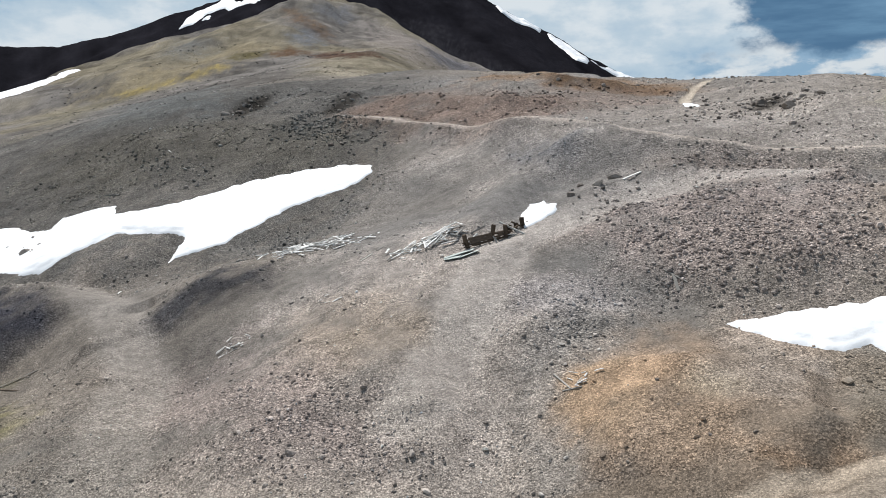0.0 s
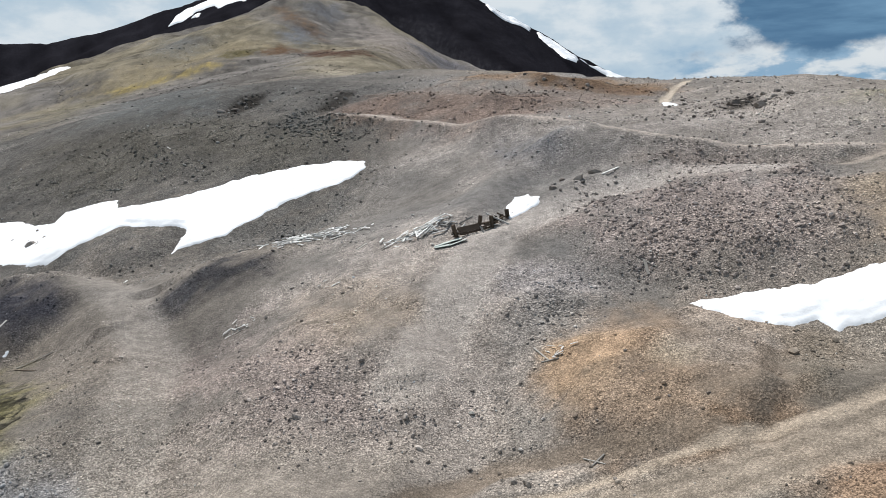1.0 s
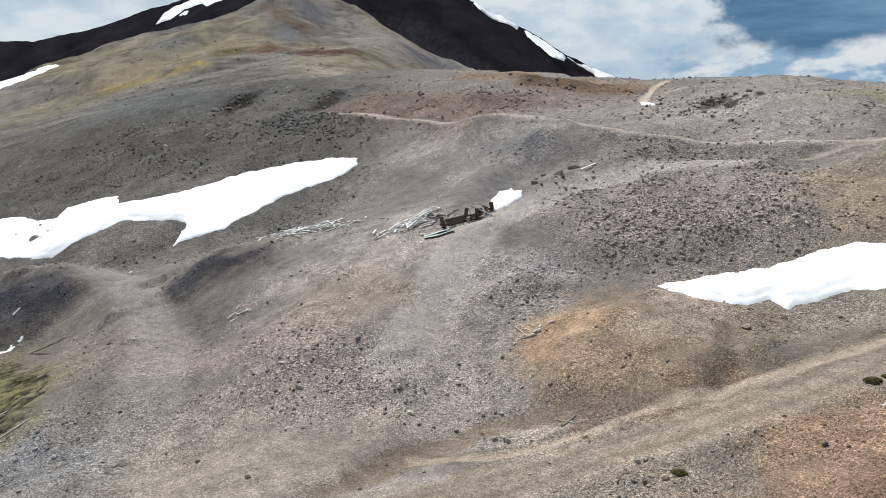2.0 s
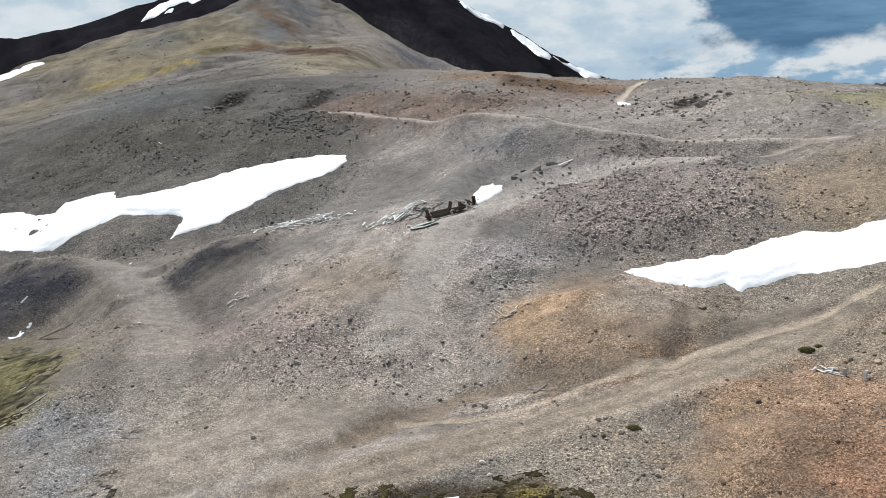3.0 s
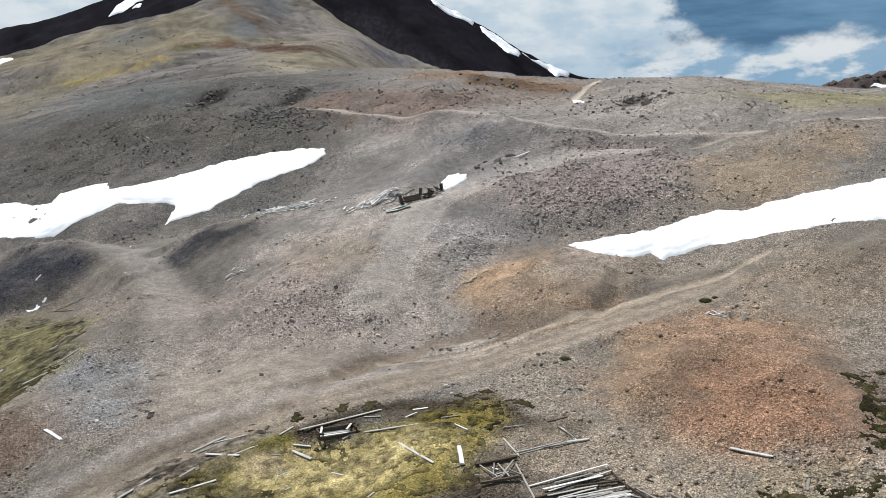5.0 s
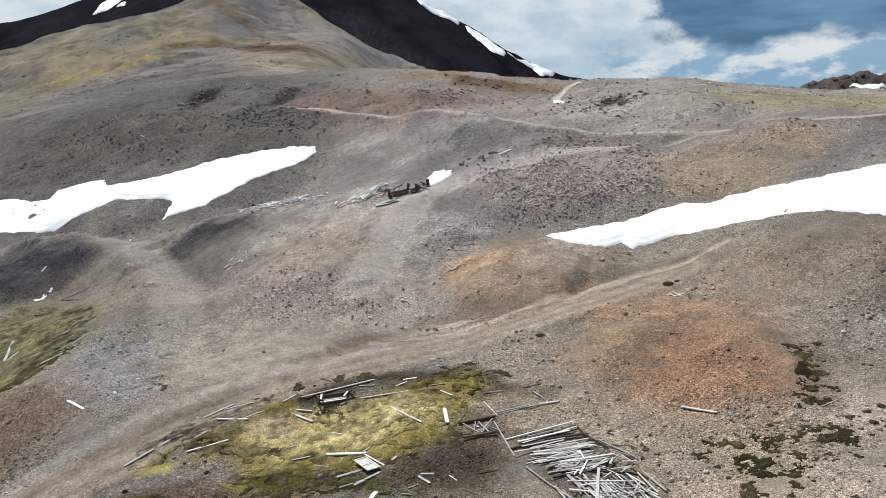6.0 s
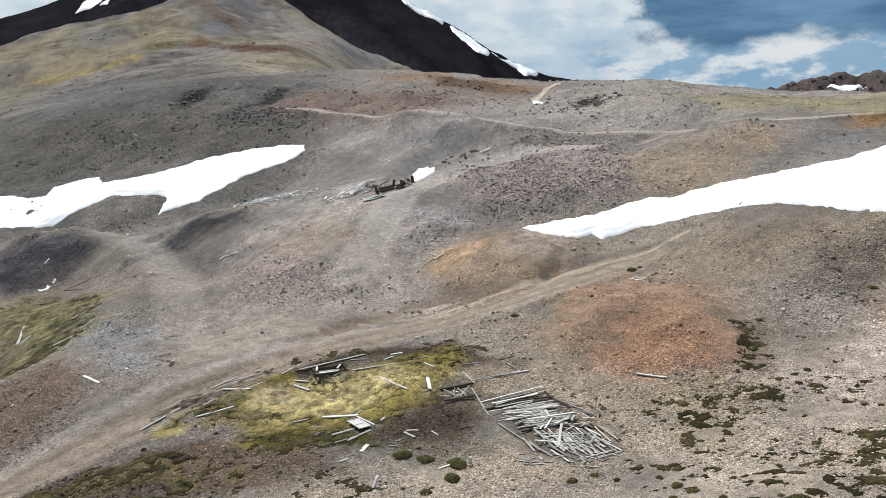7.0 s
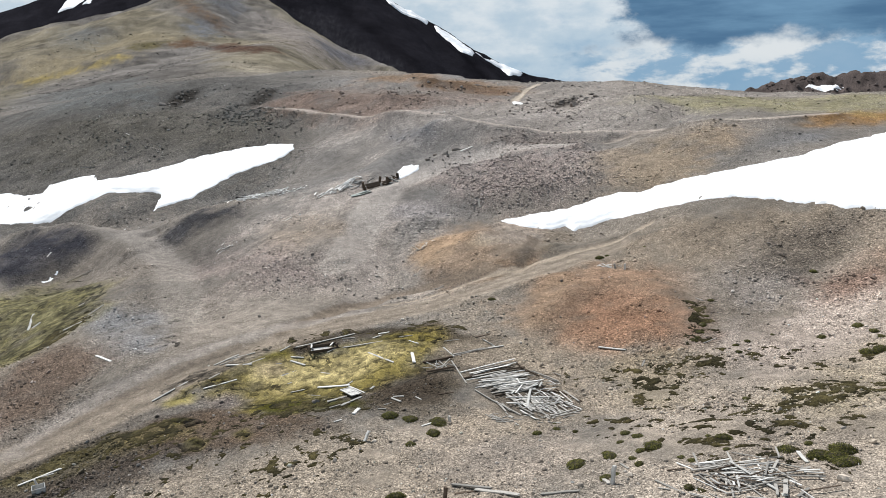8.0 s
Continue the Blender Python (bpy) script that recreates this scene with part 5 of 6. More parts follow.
def moss(outline, label, step=0.09, thick=0.07, gaps=-0.6, olive=True, ragged=1.0):
    """A low uneven mat of moss or tufts; above gaps = 0 it breaks up into single cushions."""
    xs, ys = np.array(outline).T
    X, Y = np.meshgrid(np.arange(xs.min() - 1.5, xs.max() + 1.5, step), np.arange(ys.min() - 1.5, ys.max() + 1.5, step))
    x, y = X.ravel(), Y.ravel()
    x, y = x + 0.3 * step * fbm(x, y, 0.2, 1, 5), y + 0.3 * step * fbm(x, y, 0.2, 1, 7)
    edge = edge_distance(x, y, outline) + ragged * (1.0 * fbm(x, y, 4, 3, 11) + 0.9 * fbm(x, y, 1.1, 4, 13))
    body = 0.45 * fbm(x, y, 3.4, 3, 131) + 0.85 * fbm(x, y, 0.6, 4, 133)
    D = np.minimum(edge, 0.7 * (body - gaps))
    lumps = fbm(x, y, 0.42, 3, 135)
    Z = surface(x, y) + np.where(D > 0, thick * (1 - np.exp(-D / 0.12)) * (1 + 0.7 * lumps) + 0.012, np.maximum(0.9 * D, -0.3))
    D = D.reshape(X.shape)
    keep = np.maximum.reduce([D[:-1, :-1], D[1:, 1:], D[:-1, 1:], D[1:, :-1]]) > -0.02
    used, quads = sheet(X, keep)
    x, y = x[used], y[used]
    # colour gets darker between the lumps and towards the rim of each cushion
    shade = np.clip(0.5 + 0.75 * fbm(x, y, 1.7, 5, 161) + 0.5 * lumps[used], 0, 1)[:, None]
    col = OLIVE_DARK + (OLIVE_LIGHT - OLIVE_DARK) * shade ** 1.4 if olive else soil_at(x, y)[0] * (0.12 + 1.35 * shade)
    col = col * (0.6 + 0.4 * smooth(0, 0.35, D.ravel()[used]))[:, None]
    me = raw_mesh("moss", np.stack([x, y, Z[used]], -1), quads, M_MOSS)
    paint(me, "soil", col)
    return tagged(new("moss", me), label, "moss", kind="stuff")


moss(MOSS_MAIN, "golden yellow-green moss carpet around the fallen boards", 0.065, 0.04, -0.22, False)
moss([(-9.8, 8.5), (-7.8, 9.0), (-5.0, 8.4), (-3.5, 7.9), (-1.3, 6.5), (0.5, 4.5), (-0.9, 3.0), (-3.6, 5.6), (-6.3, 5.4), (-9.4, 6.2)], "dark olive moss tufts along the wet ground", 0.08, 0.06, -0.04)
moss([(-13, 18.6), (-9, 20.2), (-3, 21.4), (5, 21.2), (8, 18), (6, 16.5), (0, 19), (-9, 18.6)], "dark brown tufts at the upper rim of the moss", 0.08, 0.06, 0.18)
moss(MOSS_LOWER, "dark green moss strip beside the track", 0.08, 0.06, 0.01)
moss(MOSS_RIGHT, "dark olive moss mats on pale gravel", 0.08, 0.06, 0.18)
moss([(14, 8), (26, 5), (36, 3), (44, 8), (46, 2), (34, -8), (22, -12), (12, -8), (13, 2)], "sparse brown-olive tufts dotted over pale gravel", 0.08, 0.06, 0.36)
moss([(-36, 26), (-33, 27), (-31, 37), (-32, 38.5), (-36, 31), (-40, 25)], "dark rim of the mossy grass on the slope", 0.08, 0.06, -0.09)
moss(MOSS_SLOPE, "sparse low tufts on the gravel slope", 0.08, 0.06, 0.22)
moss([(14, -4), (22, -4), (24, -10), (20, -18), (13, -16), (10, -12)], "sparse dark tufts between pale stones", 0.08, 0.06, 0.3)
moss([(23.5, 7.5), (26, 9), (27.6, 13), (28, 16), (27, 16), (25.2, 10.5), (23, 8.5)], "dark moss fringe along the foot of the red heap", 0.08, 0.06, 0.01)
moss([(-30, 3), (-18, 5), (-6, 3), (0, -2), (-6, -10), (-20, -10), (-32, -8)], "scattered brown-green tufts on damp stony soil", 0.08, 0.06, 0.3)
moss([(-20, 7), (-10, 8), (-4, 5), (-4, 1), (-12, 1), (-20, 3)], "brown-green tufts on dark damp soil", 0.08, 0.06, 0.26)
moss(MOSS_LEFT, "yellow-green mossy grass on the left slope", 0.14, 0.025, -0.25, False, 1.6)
for patch in ([(-22.3, 32.1), (-22.4, 33.3), (-20.9, 33.3), (-20.2, 32.4), (-21.2, 31.8)], [(-20.3, 22.7), (-20.9, 25.3), (-19.9, 26.4), (-18.9, 25.6), (-18.7, 23.3), (-19.4, 22.7)]):
    moss(patch, "small patch of olive moss on the gravel", 0.08, 0.03, 0.12, False)
for patch in ([(20.8, 6.6), (22.2, 6.1), (24.5, 3.6), (24.5, 2.5), (22.7, 3.3), (20.8, 5.4)], [(16.3, 6.4), (19.6, 4.9), (18.9, 0.9), (17.3, 1.8), (16.7, 4.9)], [(19.5, 4.6), (18.8, 1), (19.3, -1.2), (20.4, -0.2), (20.5, 4)], [(16.4, -8.3), (18.2, -8.8), (18, -9.8), (16.2, -9.4)], [(33.4, 2), (35.6, 2.3), (34.9, 1.1), (33.2, 1)], [(24.1, -3.6), (29.3, -3.6), (28.7, -7.6), (26.2, -10.3), (23.7, -8.2)], [(21, -10.2), (22.2, -10.7), (21.6, -11.8), (20.6, -11.1)], [(13.7, -6.6), (15.4, -6.7), (15.5, -9.2), (14.6, -9), (13.7, -7.9)]):
    moss(patch, "dark olive moss mat on pale gravel", 0.07, 0.08, -0.02, True, 0.8)
for patch in ([(-13.4, 2.3), (-12.7, 2.8), (-11.8, 2.2), (-12, 1.3), (-13, 1.6)], [(-9.8, 2.6), (-9.3, 3), (-8.6, 2.2), (-8.9, 1.6)], [(-15.4, 7.6), (-14.3, 7.9), (-12.7, 6.1), (-13.7, 5.4)]):
    moss(patch, "small bright olive moss cushion on damp soil", 0.08, 0.12, -0.5, False, 0.3)


def shrub_meshes(seed):
    """A low cushion shrub: a mound of twigs and a coat of small leaves."""
    rng = np.random.default_rng(seed)
    lumps = [(0, 0, 0.40)] + [(0.26 * math.cos(t), 0.26 * math.sin(t), rng.uniform(0.18, 0.30)) for t in rng.uniform(0, 6.28, 6)]
    pts, nor = [], []
    for cx, cy, r in lumps:
        n = int(620 * r * r / 0.16)
        d = rng.normal(size=(n, 3))
        d[:, 2] = np.abs(d[:, 2])
        d /= np.linalg.norm(d, axis=1)[:, None]
        p = d * r * rng.uniform(0.86, 1.08, n)[:, None]
        p[:, 2] *= 0.75
        pts.append(p + (cx, cy, 0))
        nor.append(d)
    p, nrm = np.concatenate(pts), np.concatenate(nor)
    n = len(p)
    t = np.cross(nrm, rng.normal(size=(n, 3)))
    t /= np.linalg.norm(t, axis=1)[:, None] + 1e-9
    s = np.cross(nrm, t)
    up = nrm * 0.6 + rng.normal(size=(n, 3)) * 0.35
    w = rng.uniform(0.018, 0.034, n)[:, None]
    v = np.stack([p - t * w, p + s * w * 0.7 + up * w, p + t * w, p - s * w * 0.7 + up * w * 1.6], 1).reshape(-1, 3)
    leaves = raw_mesh("foliage", v, np.arange(4 * n).reshape(-1, 4), M_LEAF)
    bm = bmesh.new()
    for cx, cy, r in lumps:
        bmesh.ops.create_icosphere(bm, subdivisions=2, radius=r * 0.9, matrix=Matrix.Translation((cx, cy, 0)) @ Matrix.Diagonal((1, 1, 0.74, 1)))
    me = bpy.data.meshes.new("shrub")
    bm.to_mesh(me)
    bm.free()
    me.materials.append(M_TWIG)
    return me, leaves


SHRUB_KINDS = [shrub_meshes(k) for k in range(4)]
shrub_rng = random.Random(4)


def shrub(x, y, width, label="dense dark green cushion shrub on the gravel"):
    body, leaves = shrub_rng.choice(SHRUB_KINDS)
    ob = tagged(new("shrub", body), label, "shrub", "cushion shrubs")
    k = width / 0.95
    m = pose(x, y, height(x, y) - 0.03 * width, 0, 0, shrub_rng.uniform(0, 360)) @ Matrix.Diagonal((k * shrub_rng.uniform(0.9, 1.25), k * shrub_rng.uniform(0.75, 1.0), k * shrub_rng.uniform(0.6, 0.9), 1))
    ob.matrix_basis = m
    leaf = new("foliage", leaves)
    leaf.parent = ob
    return ob


for spot in ((3.8, 0.4, 1.29), (2.0, 1.3, 0.93), (0.6, 2.0, 1.1), (3.3, -1.3, 0.96), (1.8, -2.8, 0.79), (10.3, -10.1, 1.26), (14.3, -10.5, 1.08), (14.0, -6.7, 0.69), (14.4, -7.8, 0.74), (12.1, -10.1, 1.08), (13.3, -8.1, 0.53), (13.6, -10.6, 0.57), (12.8, -11.6, 0.49), (12.7, -12.8, 0.66), (10.9, -13.3, 0.71), (11.4, -13.2, 0.41), (13.6, -16.7, 0.55), (14.0, -17.1, 0.44), (17.6, -11.6, 0.89), (17.1, -10.8, 0.45), (16.9, -13.3, 0.43), (19.5, -14.3, 1.04), (20.6, -14.1, 0.5), (14.7, -13.1, 0.42), (15.0, -13.8, 0.59)):
    shrub(*spot)
for spot in ((20.3, -15.8, 1.3), (20.9, -16.9, 1.4), (21.4, -15.6, 1.3), (20.8, -16.1, 1.2)):
    shrub(*spot, "large spreading green cushion shrub behind the board heap")
for spot in ((9.6, -3.4, 0.65), (10.9, -2.9, 0.51), (11.1, -1.7, 0.37), (11.8, -4.0, 0.43), (0.7, -10.0, 0.93), (10.9, 24.4, 0.77), (23.1, 30.1, 1.08), (24.0, 30.5, 0.55), (27.8, 29.9, 0.43), (29.0, 16.0, 0.63), (39.4, 18.1, 0.85), (35.9, 5.7, 1.07), (35.9, 3.8, 0.76), (35.6, 2.7, 0.74), (33.4, 0.5, 1.33), (34.4, 0.7, 1.17), (32.8, 5.2, 0.75), (26.3, 5.5, 0.45), (25.9, 4.2, 0.53), (27.5, 6.1, 0.55), (29.9, 7.0, 0.38), (22.3, -4.4, 0.53), (26.1, 10.9, 0.78), (25.2, 9.3, 0.66), (24.6, 8.3, 0.56), (27.1, 12.6, 0.5), (24.1, 7.9, 0.64), (27.3, 14.5, 0.41)):
    shrub(*spot, "small dark brown-green shrub dotted on the slope")


# ---- boards ----
def board_mesh(seed, mat):
    """A split board of unit length, width and thickness, with worn edges and broken ends."""
    rng = random.Random(seed)
    secs = [-0.5, -0.47, -0.2, 0.15, 0.46, 0.5]
    co = []
    for i, sx in enumerate(secs):
        end = i in (0, len(secs) - 1)
        dy, dz = rng.uniform(-0.10, 0.10), rng.uniform(-0.2, 0.25)
        w = 0.5 * rng.uniform(0.88, 1.02) * (0.86 if end else 1)
        h = 0.5 * (0.8 if end else 1)
        for py, pz in ((-w, -h), (w, -h), (w, h * 0.7), (w * 0.9, h), (-w * 0.9, h), (-w, h * 0.7)):
            co.append((sx + (rng.uniform(-0.022, 0.022) if end else 0), py + dy, pz + dz))
    faces = []
    for i in range(len(secs) - 1):
        for j in range(6):
            a, b = 6 * i + j, 6 * i + (j + 1) % 6
            faces.append((a, b, b + 6, a + 6))
    last = 6 * (len(secs) - 1)
    for base in (0, last):
        quad = [(0, 3, 2, 1), (0, 5, 4, 3)] if base == 0 else [(0, 1, 2, 3), (0, 3, 4, 5)]
        faces += [tuple(base + k for k in q) for q in quad]
    return raw_mesh("board", np.array(co), np.array(faces), mat, smooth_shade=False)


M_BONE = wood_material("sun_bleached_timber", (0.66, 0.645, 0.61), (0.90, 0.89, 0.87))
BONE_BOARDS = [board_mesh(40 + k, M_BONE) for k in range(3)]
GREY_BOARDS = [board_mesh(k, M_WOOD) for k in range(5)]
PALE_BOARDS = [board_mesh(10 + k, M_PALE) for k in range(4)]
DARK_BOARDS = [board_mesh(20 + k, M_DARK) for k in range(3)]
board_rng = random.Random(31)


def board_pose(x, y, length, angle, width, thick, lift=0.0, tilt=0.0):
    """Lies along the ground, from end to end."""
    a = radians(angle)
    dx, dy = 0.5 * length * math.cos(a), 0.5 * length * math.sin(a)
    z0, z1 = height(x - dx, y - dy), height(x + dx, y + dy)
    mid = max(0.5 * (z0 + z1), height(x, y) - 0.02)
    pitch = -math.degrees(math.atan2(z1 - z0, length)) - tilt
    return pose(x, y, mid + thick * 0.5 + 0.02 + lift, board_rng.uniform(-7, 7), pitch, angle) @ Matrix.Diagonal((length, width, thick, 1))


def loose_board(x, y, length, angle, width=0.2, kind="grey", group="loose boards", label="", lift=0.0, thick=0.0):
    meshes = {"grey": GREY_BOARDS, "pale": PALE_BOARDS, "dark": DARK_BOARDS}[kind]
    label = label or {"grey": "weathered grey board lying loose on the ground", "pale": "bleached white board lying loose on the ground", "dark": "dark rotten beam lying on the ground"}[kind]
    ob = tagged(new("board", board_rng.choice(meshes)), label, "board", group)
    ob.matrix_basis = board_pose(x, y, length, angle, min(width * 0.85, 0.26), thick or max(0.04, width * 0.22), lift)
    return ob


def board_part(parent, name, x, y, length, angle, width, thick, meshes, lift=0.0, tilt=0.0):
    return under(new(name, board_rng.choice(meshes)), parent, board_pose(x, y, length, angle, width, thick, lift, tilt))


for row in ((-4.7, 18.2, 5.3, 19, 0.22), (-5.0, 18.1, 1.9, 20, 0.2), (-2.7, 18.3, 1.1, -5, 0.2), (-4.0, 16.5, 1.1, 36, 0.2), (-1.4, 16.6, 3.4, 2, 0.25), (2.3, 17.2, 1.2, 2, 0.15), (-8.1, 17.6, 1.1, 41, 0.2), (-8.4, 15.4, 0.5, 3, 0.2), (-3.2, 7.4, 1.5, 14, 0.25), (-2.8, 5.9, 1.8, 18, 0.15), (-6.4, 10.6, 1.1, 2, 0.15), (-5.0, 9.2, 1.1, -29, 0.12), (0.1, 3.4, 0.6, -19, 0.12), (0.5, 4.2, 0.7, 35, 0.12), (7.3, 12.3, 3.2, 17, 0.15), (6.1, 15.3, 1.3, 1, 0.12), (7.7, 0.3, 1.7, -65, 0.12), (7.3, 0.5, 1.2, -57, 0.1)):
    loose_board(*row, group="boards on the moss")
for row in ((0.1, 13.3, 3.5, -54, 0.2), (2.7, 12.4, 2.0, -88, 0.45), (0.4, 19.2, 1.0, -6, 0.2), (-0.2, 18.3, 1.1, 44, 0.12), (2.9, 15.8, 1.1, -47, 0.12), (-6.9, 16.0, 1.2, -18, 0.2), (-6.8, 15.2, 1.6, -37, 0.28), (-7.5, 13.7, 1.1, 23, 0.15), (-4.4, 12.9, 0.9, -34, 0.12), (-3.6, 10.0, 2.6, -19, 0.3), (-2.1, 6.2, 1.9, 43, 0.2), (-1.8, 8.6, 2.0, -54, 0.15), (-1.7, 3.5, 1.1, 71, 0.35), (-2.3, 10.1, 0.5, 43, 0.15), (-0.6, 8.4, 0.5, 54, 0.2), (-2.9, 2.1, 0.6, 33, 0.15), (1.3, 5.7, 0.8, -21, 0.2), (1.1, 4.9, 1.4, -63, 0.2), (2.7, 4.8, 0.8, -63, 0.1), (3.1, 0.2, 1.0, 20, 0.14), (-7.2, 12.3, 0.4, 47, 0.1), (9.5, 12.8, 1.3, 2, 0.2), (9.1, 13.8, 1.8, -71, 0.15), (5.6, 12.8, 2.4, -75, 0.12)):
    loose_board(*row, kind="pale", group="boards on the moss")
for row in ((8.8, 15.8, 1.4, 12, 0.2), (4.6, 5.1, 1.3, 10, 0.15), (-41.7, 61.3, 3.3, -28, 0.2), (4.3, -10.7, 1.2, -8, 0.2), (13.8, -14.6, 0.8, -16, 0.12)):
    loose_board(*row, kind="dark")
for row in ((-38.9, 40.4, 4.4, 105, 0.3), (-37.8, 39.1, 1.2, 65, 0.25), (-24.8, 21.8, 2.3, -41, 0.28), (-11.8, 18.1, 2.1, -2, 0.2), (-11.8, 16.0, 2.6, -27, 0.22), (-17.0, 14.1, 3.3, 43, 0.25), (-12.8, 13.1, 2.6, 15, 0.25), (-22.4, 2.0, 2.6, 31, 0.25), (18.1, 9.3, 2.3, -46, 0.3), (-40.9, 81.3, 1.6, 102, 0.25), (-47.4, 67.5, 1.3, 83, 0.2), (14.6, 77.7, 2.6, 37, 0.4), (30.3, 77.5, 3.4, -78, 0.3), (-59.4, 118.8, 3.6, -28, 0.3), (-54.7, 131.5, 2.5, -58, 0.3)):
    loose_board(*row, kind="pale", group="scattered boards")
for row in ((-32.3, 34.9, 2.1, 43, 0.25), (-31.3, 36.9, 1.0, 11, 0.15), (-31.0, 38.3, 2.2, 58, 0.22), (-41.5, 62.7, 3.6, 14, 0.2), (-13.2, 18.1, 2.3, 30, 0.25), (-12.8, 17.5, 1.8, 19, 0.2), (-10.4, 16.0, 1.6, 23, 0.15), (-13.6, 14.8, 1.1, 51, 0.15), (-33.8, 41.8, 0.7, 36, 0.12), (-22.1, 2.0, 1.2, 12, 0.15), (-7.4, 13.8, 1.2, 24, 0.15), (12.9, -16.2, 2.0, -72, 0.18), (12.6, -16.3, 0.6, -52, 0.12), (12.1, -12.3, 1.0, -84, 0.15), (10.7, -13.8, 1.0, -89, 0.25), (4.6, -10.3, 2.4, -38, 0.3), (5.7, -11.8, 2.9, -48, 0.3), (8.5, -13.7, 1.9, -22, 0.25)):
    loose_board(*row, group="scattered boards")
for row in ((19.4, 5.7, 1.0, 59, 0.15), (25.1, 7.2, 1.3, 17, 0.1), (22.8, 26.9, 1.4, -64, 0.14), (22.9, 26.1, 1.0, -43, 0.12), (28.2, 16.6, 0.8, -60, 0.18), (6.6, 32.8, 1.6, -123, 0.12), (6.4, 32.8, 1.8, -59, 0.1), (4.5, 44.1, 2.1, -66, 0.18), (5.0, 43.1, 1.2, -9, 0.15), (13.6, 54.3, 1.8, -88, 0.3), (13.7, 54.9, 2.3, -56, 0.2), (-10.0, 69.7, 1.1, 66, 0.2), (-11.0, 67.8, 1.7, 55, 0.2)):
    loose_board(*row, group="scattered sticks", label="short grey stick of broken timber on stones")


def build_platform():
    """The floor of a vanished cabin: joists at one end, boards and a loose tangle at the other."""
    rng = random.Random(77)
    root = tagged(new("cabin_floor"), "collapsed cabin floor of silvery grey boards on the ground", "cabin floor")
    root.matrix_basis = pose(10, 4.8, height(10, 4.8))
    sill = ((6.0, 8.7, 4.1, -80), (7.4, 4.1, 2.7, -64), (8.6, 1.6, 2.8, -63), (12.2, 6.4, 2.8, -58), (12.5, 5.7, 1.4, -46), (12.0, -0.2, 2.0, 15), (12.4, -0.6, 1.7, 20), (7.2, 12.4, 2.9, 18), (8.8, 12.5, 2.8, 10), (9.0, 13.9, 1.8, -68))
    bearer = ((10.8, 8.6, 2.3, -76), (11.2, 7.5, 2.5, -64), (13.1, 2.8, 3.2, -71), (7.3, 7.7, 2.2, 13), (9.7, 8.2, 2.7, 8), (9.3, 4.3, 2.6, 18), (11.6, 4.1, 1.8, -18), (12.1, 4.0, 1.5, -25))
    joist = ((8.3, 9.2, 4.7, 16), (8.7, 7.3, 4.8, 14), (9.1, 6.8, 3.8, 12), (8.8, 6.3, 4.0, 18), (8.8, 6.4, 2.7, 6), (10.6, 3.1, 3.6, -7), (9.8, 2.9, 1.1, 5), (9.3, 2.2, 1.4, -23))
    tangle = ((9.9, 4.6, 1.6, 63), (10.1, 5.8, 0.8, -84), (10.9, 4.9, 1.4, 44), (10.3, 2.9, 3.3, -105), (11.6, 5.1, 0.7, 61), (10.8, 4.8, 1.3, 28))
    flooring = ((10.2, 1.8, 1.8, -81), (10.7, 1.8, 2.1, -74), (12.3, 2.5, 2.4, -83), (12.8, 2.5, 2.7, -85), (13.2, 2.5, 2.5, -80), (12.0, 2.4, 2.5, -78), (11.3, 1.8, 1.6, -68), (11.0, 1.6, 1.5, -67), (10.5, 1.5, 1.4, -82), (10.0, 2.0, 1.6, -81), (8.2, 2.1, 1.8, -78), (8.5, 1.9, 1.3, -75))
    for rows, name, width, thick, meshes, lift in ((sill, "sill_board", 0.11, 0.06, GREY_BOARDS, 0.02), (bearer, "bearer", 0.11, 0.10, DARK_BOARDS, -0.01), (joist, "joist", 0.12, 0.05, PALE_BOARDS, 0.05), (flooring, "floor_board", 0.16, 0.03, GREY_BOARDS, 0.07), (tangle, "loose_board", 0.17, 0.03, PALE_BOARDS, 0.16)):
        for x, y, length, ang in rows:
            board_part(root, name, x, y, length, ang, width * rng.uniform(0.6, 1.0), thick, meshes, lift + rng.uniform(0, 0.04), rng.uniform(-2, 2))
    # grey boards lying close beside the joists and under the tangle
    for k in range(30):
        x = rng.uniform(8.0, 10.6)
        board_part(root, "floor_board", x, rng.uniform(4.4, 7.4), rng.uniform(0.8, 2.4), 14 + rng.gauss(0, 7), rng.uniform(0.08, 0.15), 0.035, PALE_BOARDS if k % 2 else GREY_BOARDS, 0.03)
    for k in range(34):
        v = rng.random()
        board_part(root, "floor_board", 8.5 + 1.5 * v + rng.gauss(0, 0.35), 9.0 - 4.4 * v, rng.uniform(1.6, 3.8), 13 + rng.gauss(0, 5), rng.uniform(0.09, 0.17), 0.035, PALE_BOARDS if k % 3 == 0 else GREY_BOARDS, 0.05 + 0.03 * rng.random())
    for k in range(64):
        v = rng.random()
        board_part(root, "floor_board", 9.0 + 3.4 * rng.random() + 0.6 * v, 3.6 - 3.6 * v, rng.uniform(0.8, 2.0), -77 + rng.gauss(0, 7), rng.uniform(0.07, 0.14), 0.03, PALE_BOARDS if k % 3 == 0 else GREY_BOARDS, 0.04 + 0.03 * rng.random())
    for k in range(34):
        board_part(root, "loose_board", rng.uniform(9.4, 12.6), rng.uniform(1.0, 5.6), rng.uniform(0.4, 1.2), rng.choice((5, -20, 50, -75, -50)) + rng.gauss(0, 12), rng.uniform(0.05, 0.10), 0.025, PALE_BOARDS if k % 3 else GREY_BOARDS, 0.10 + 0.06 * rng.random(), rng.uniform(-5, 5))
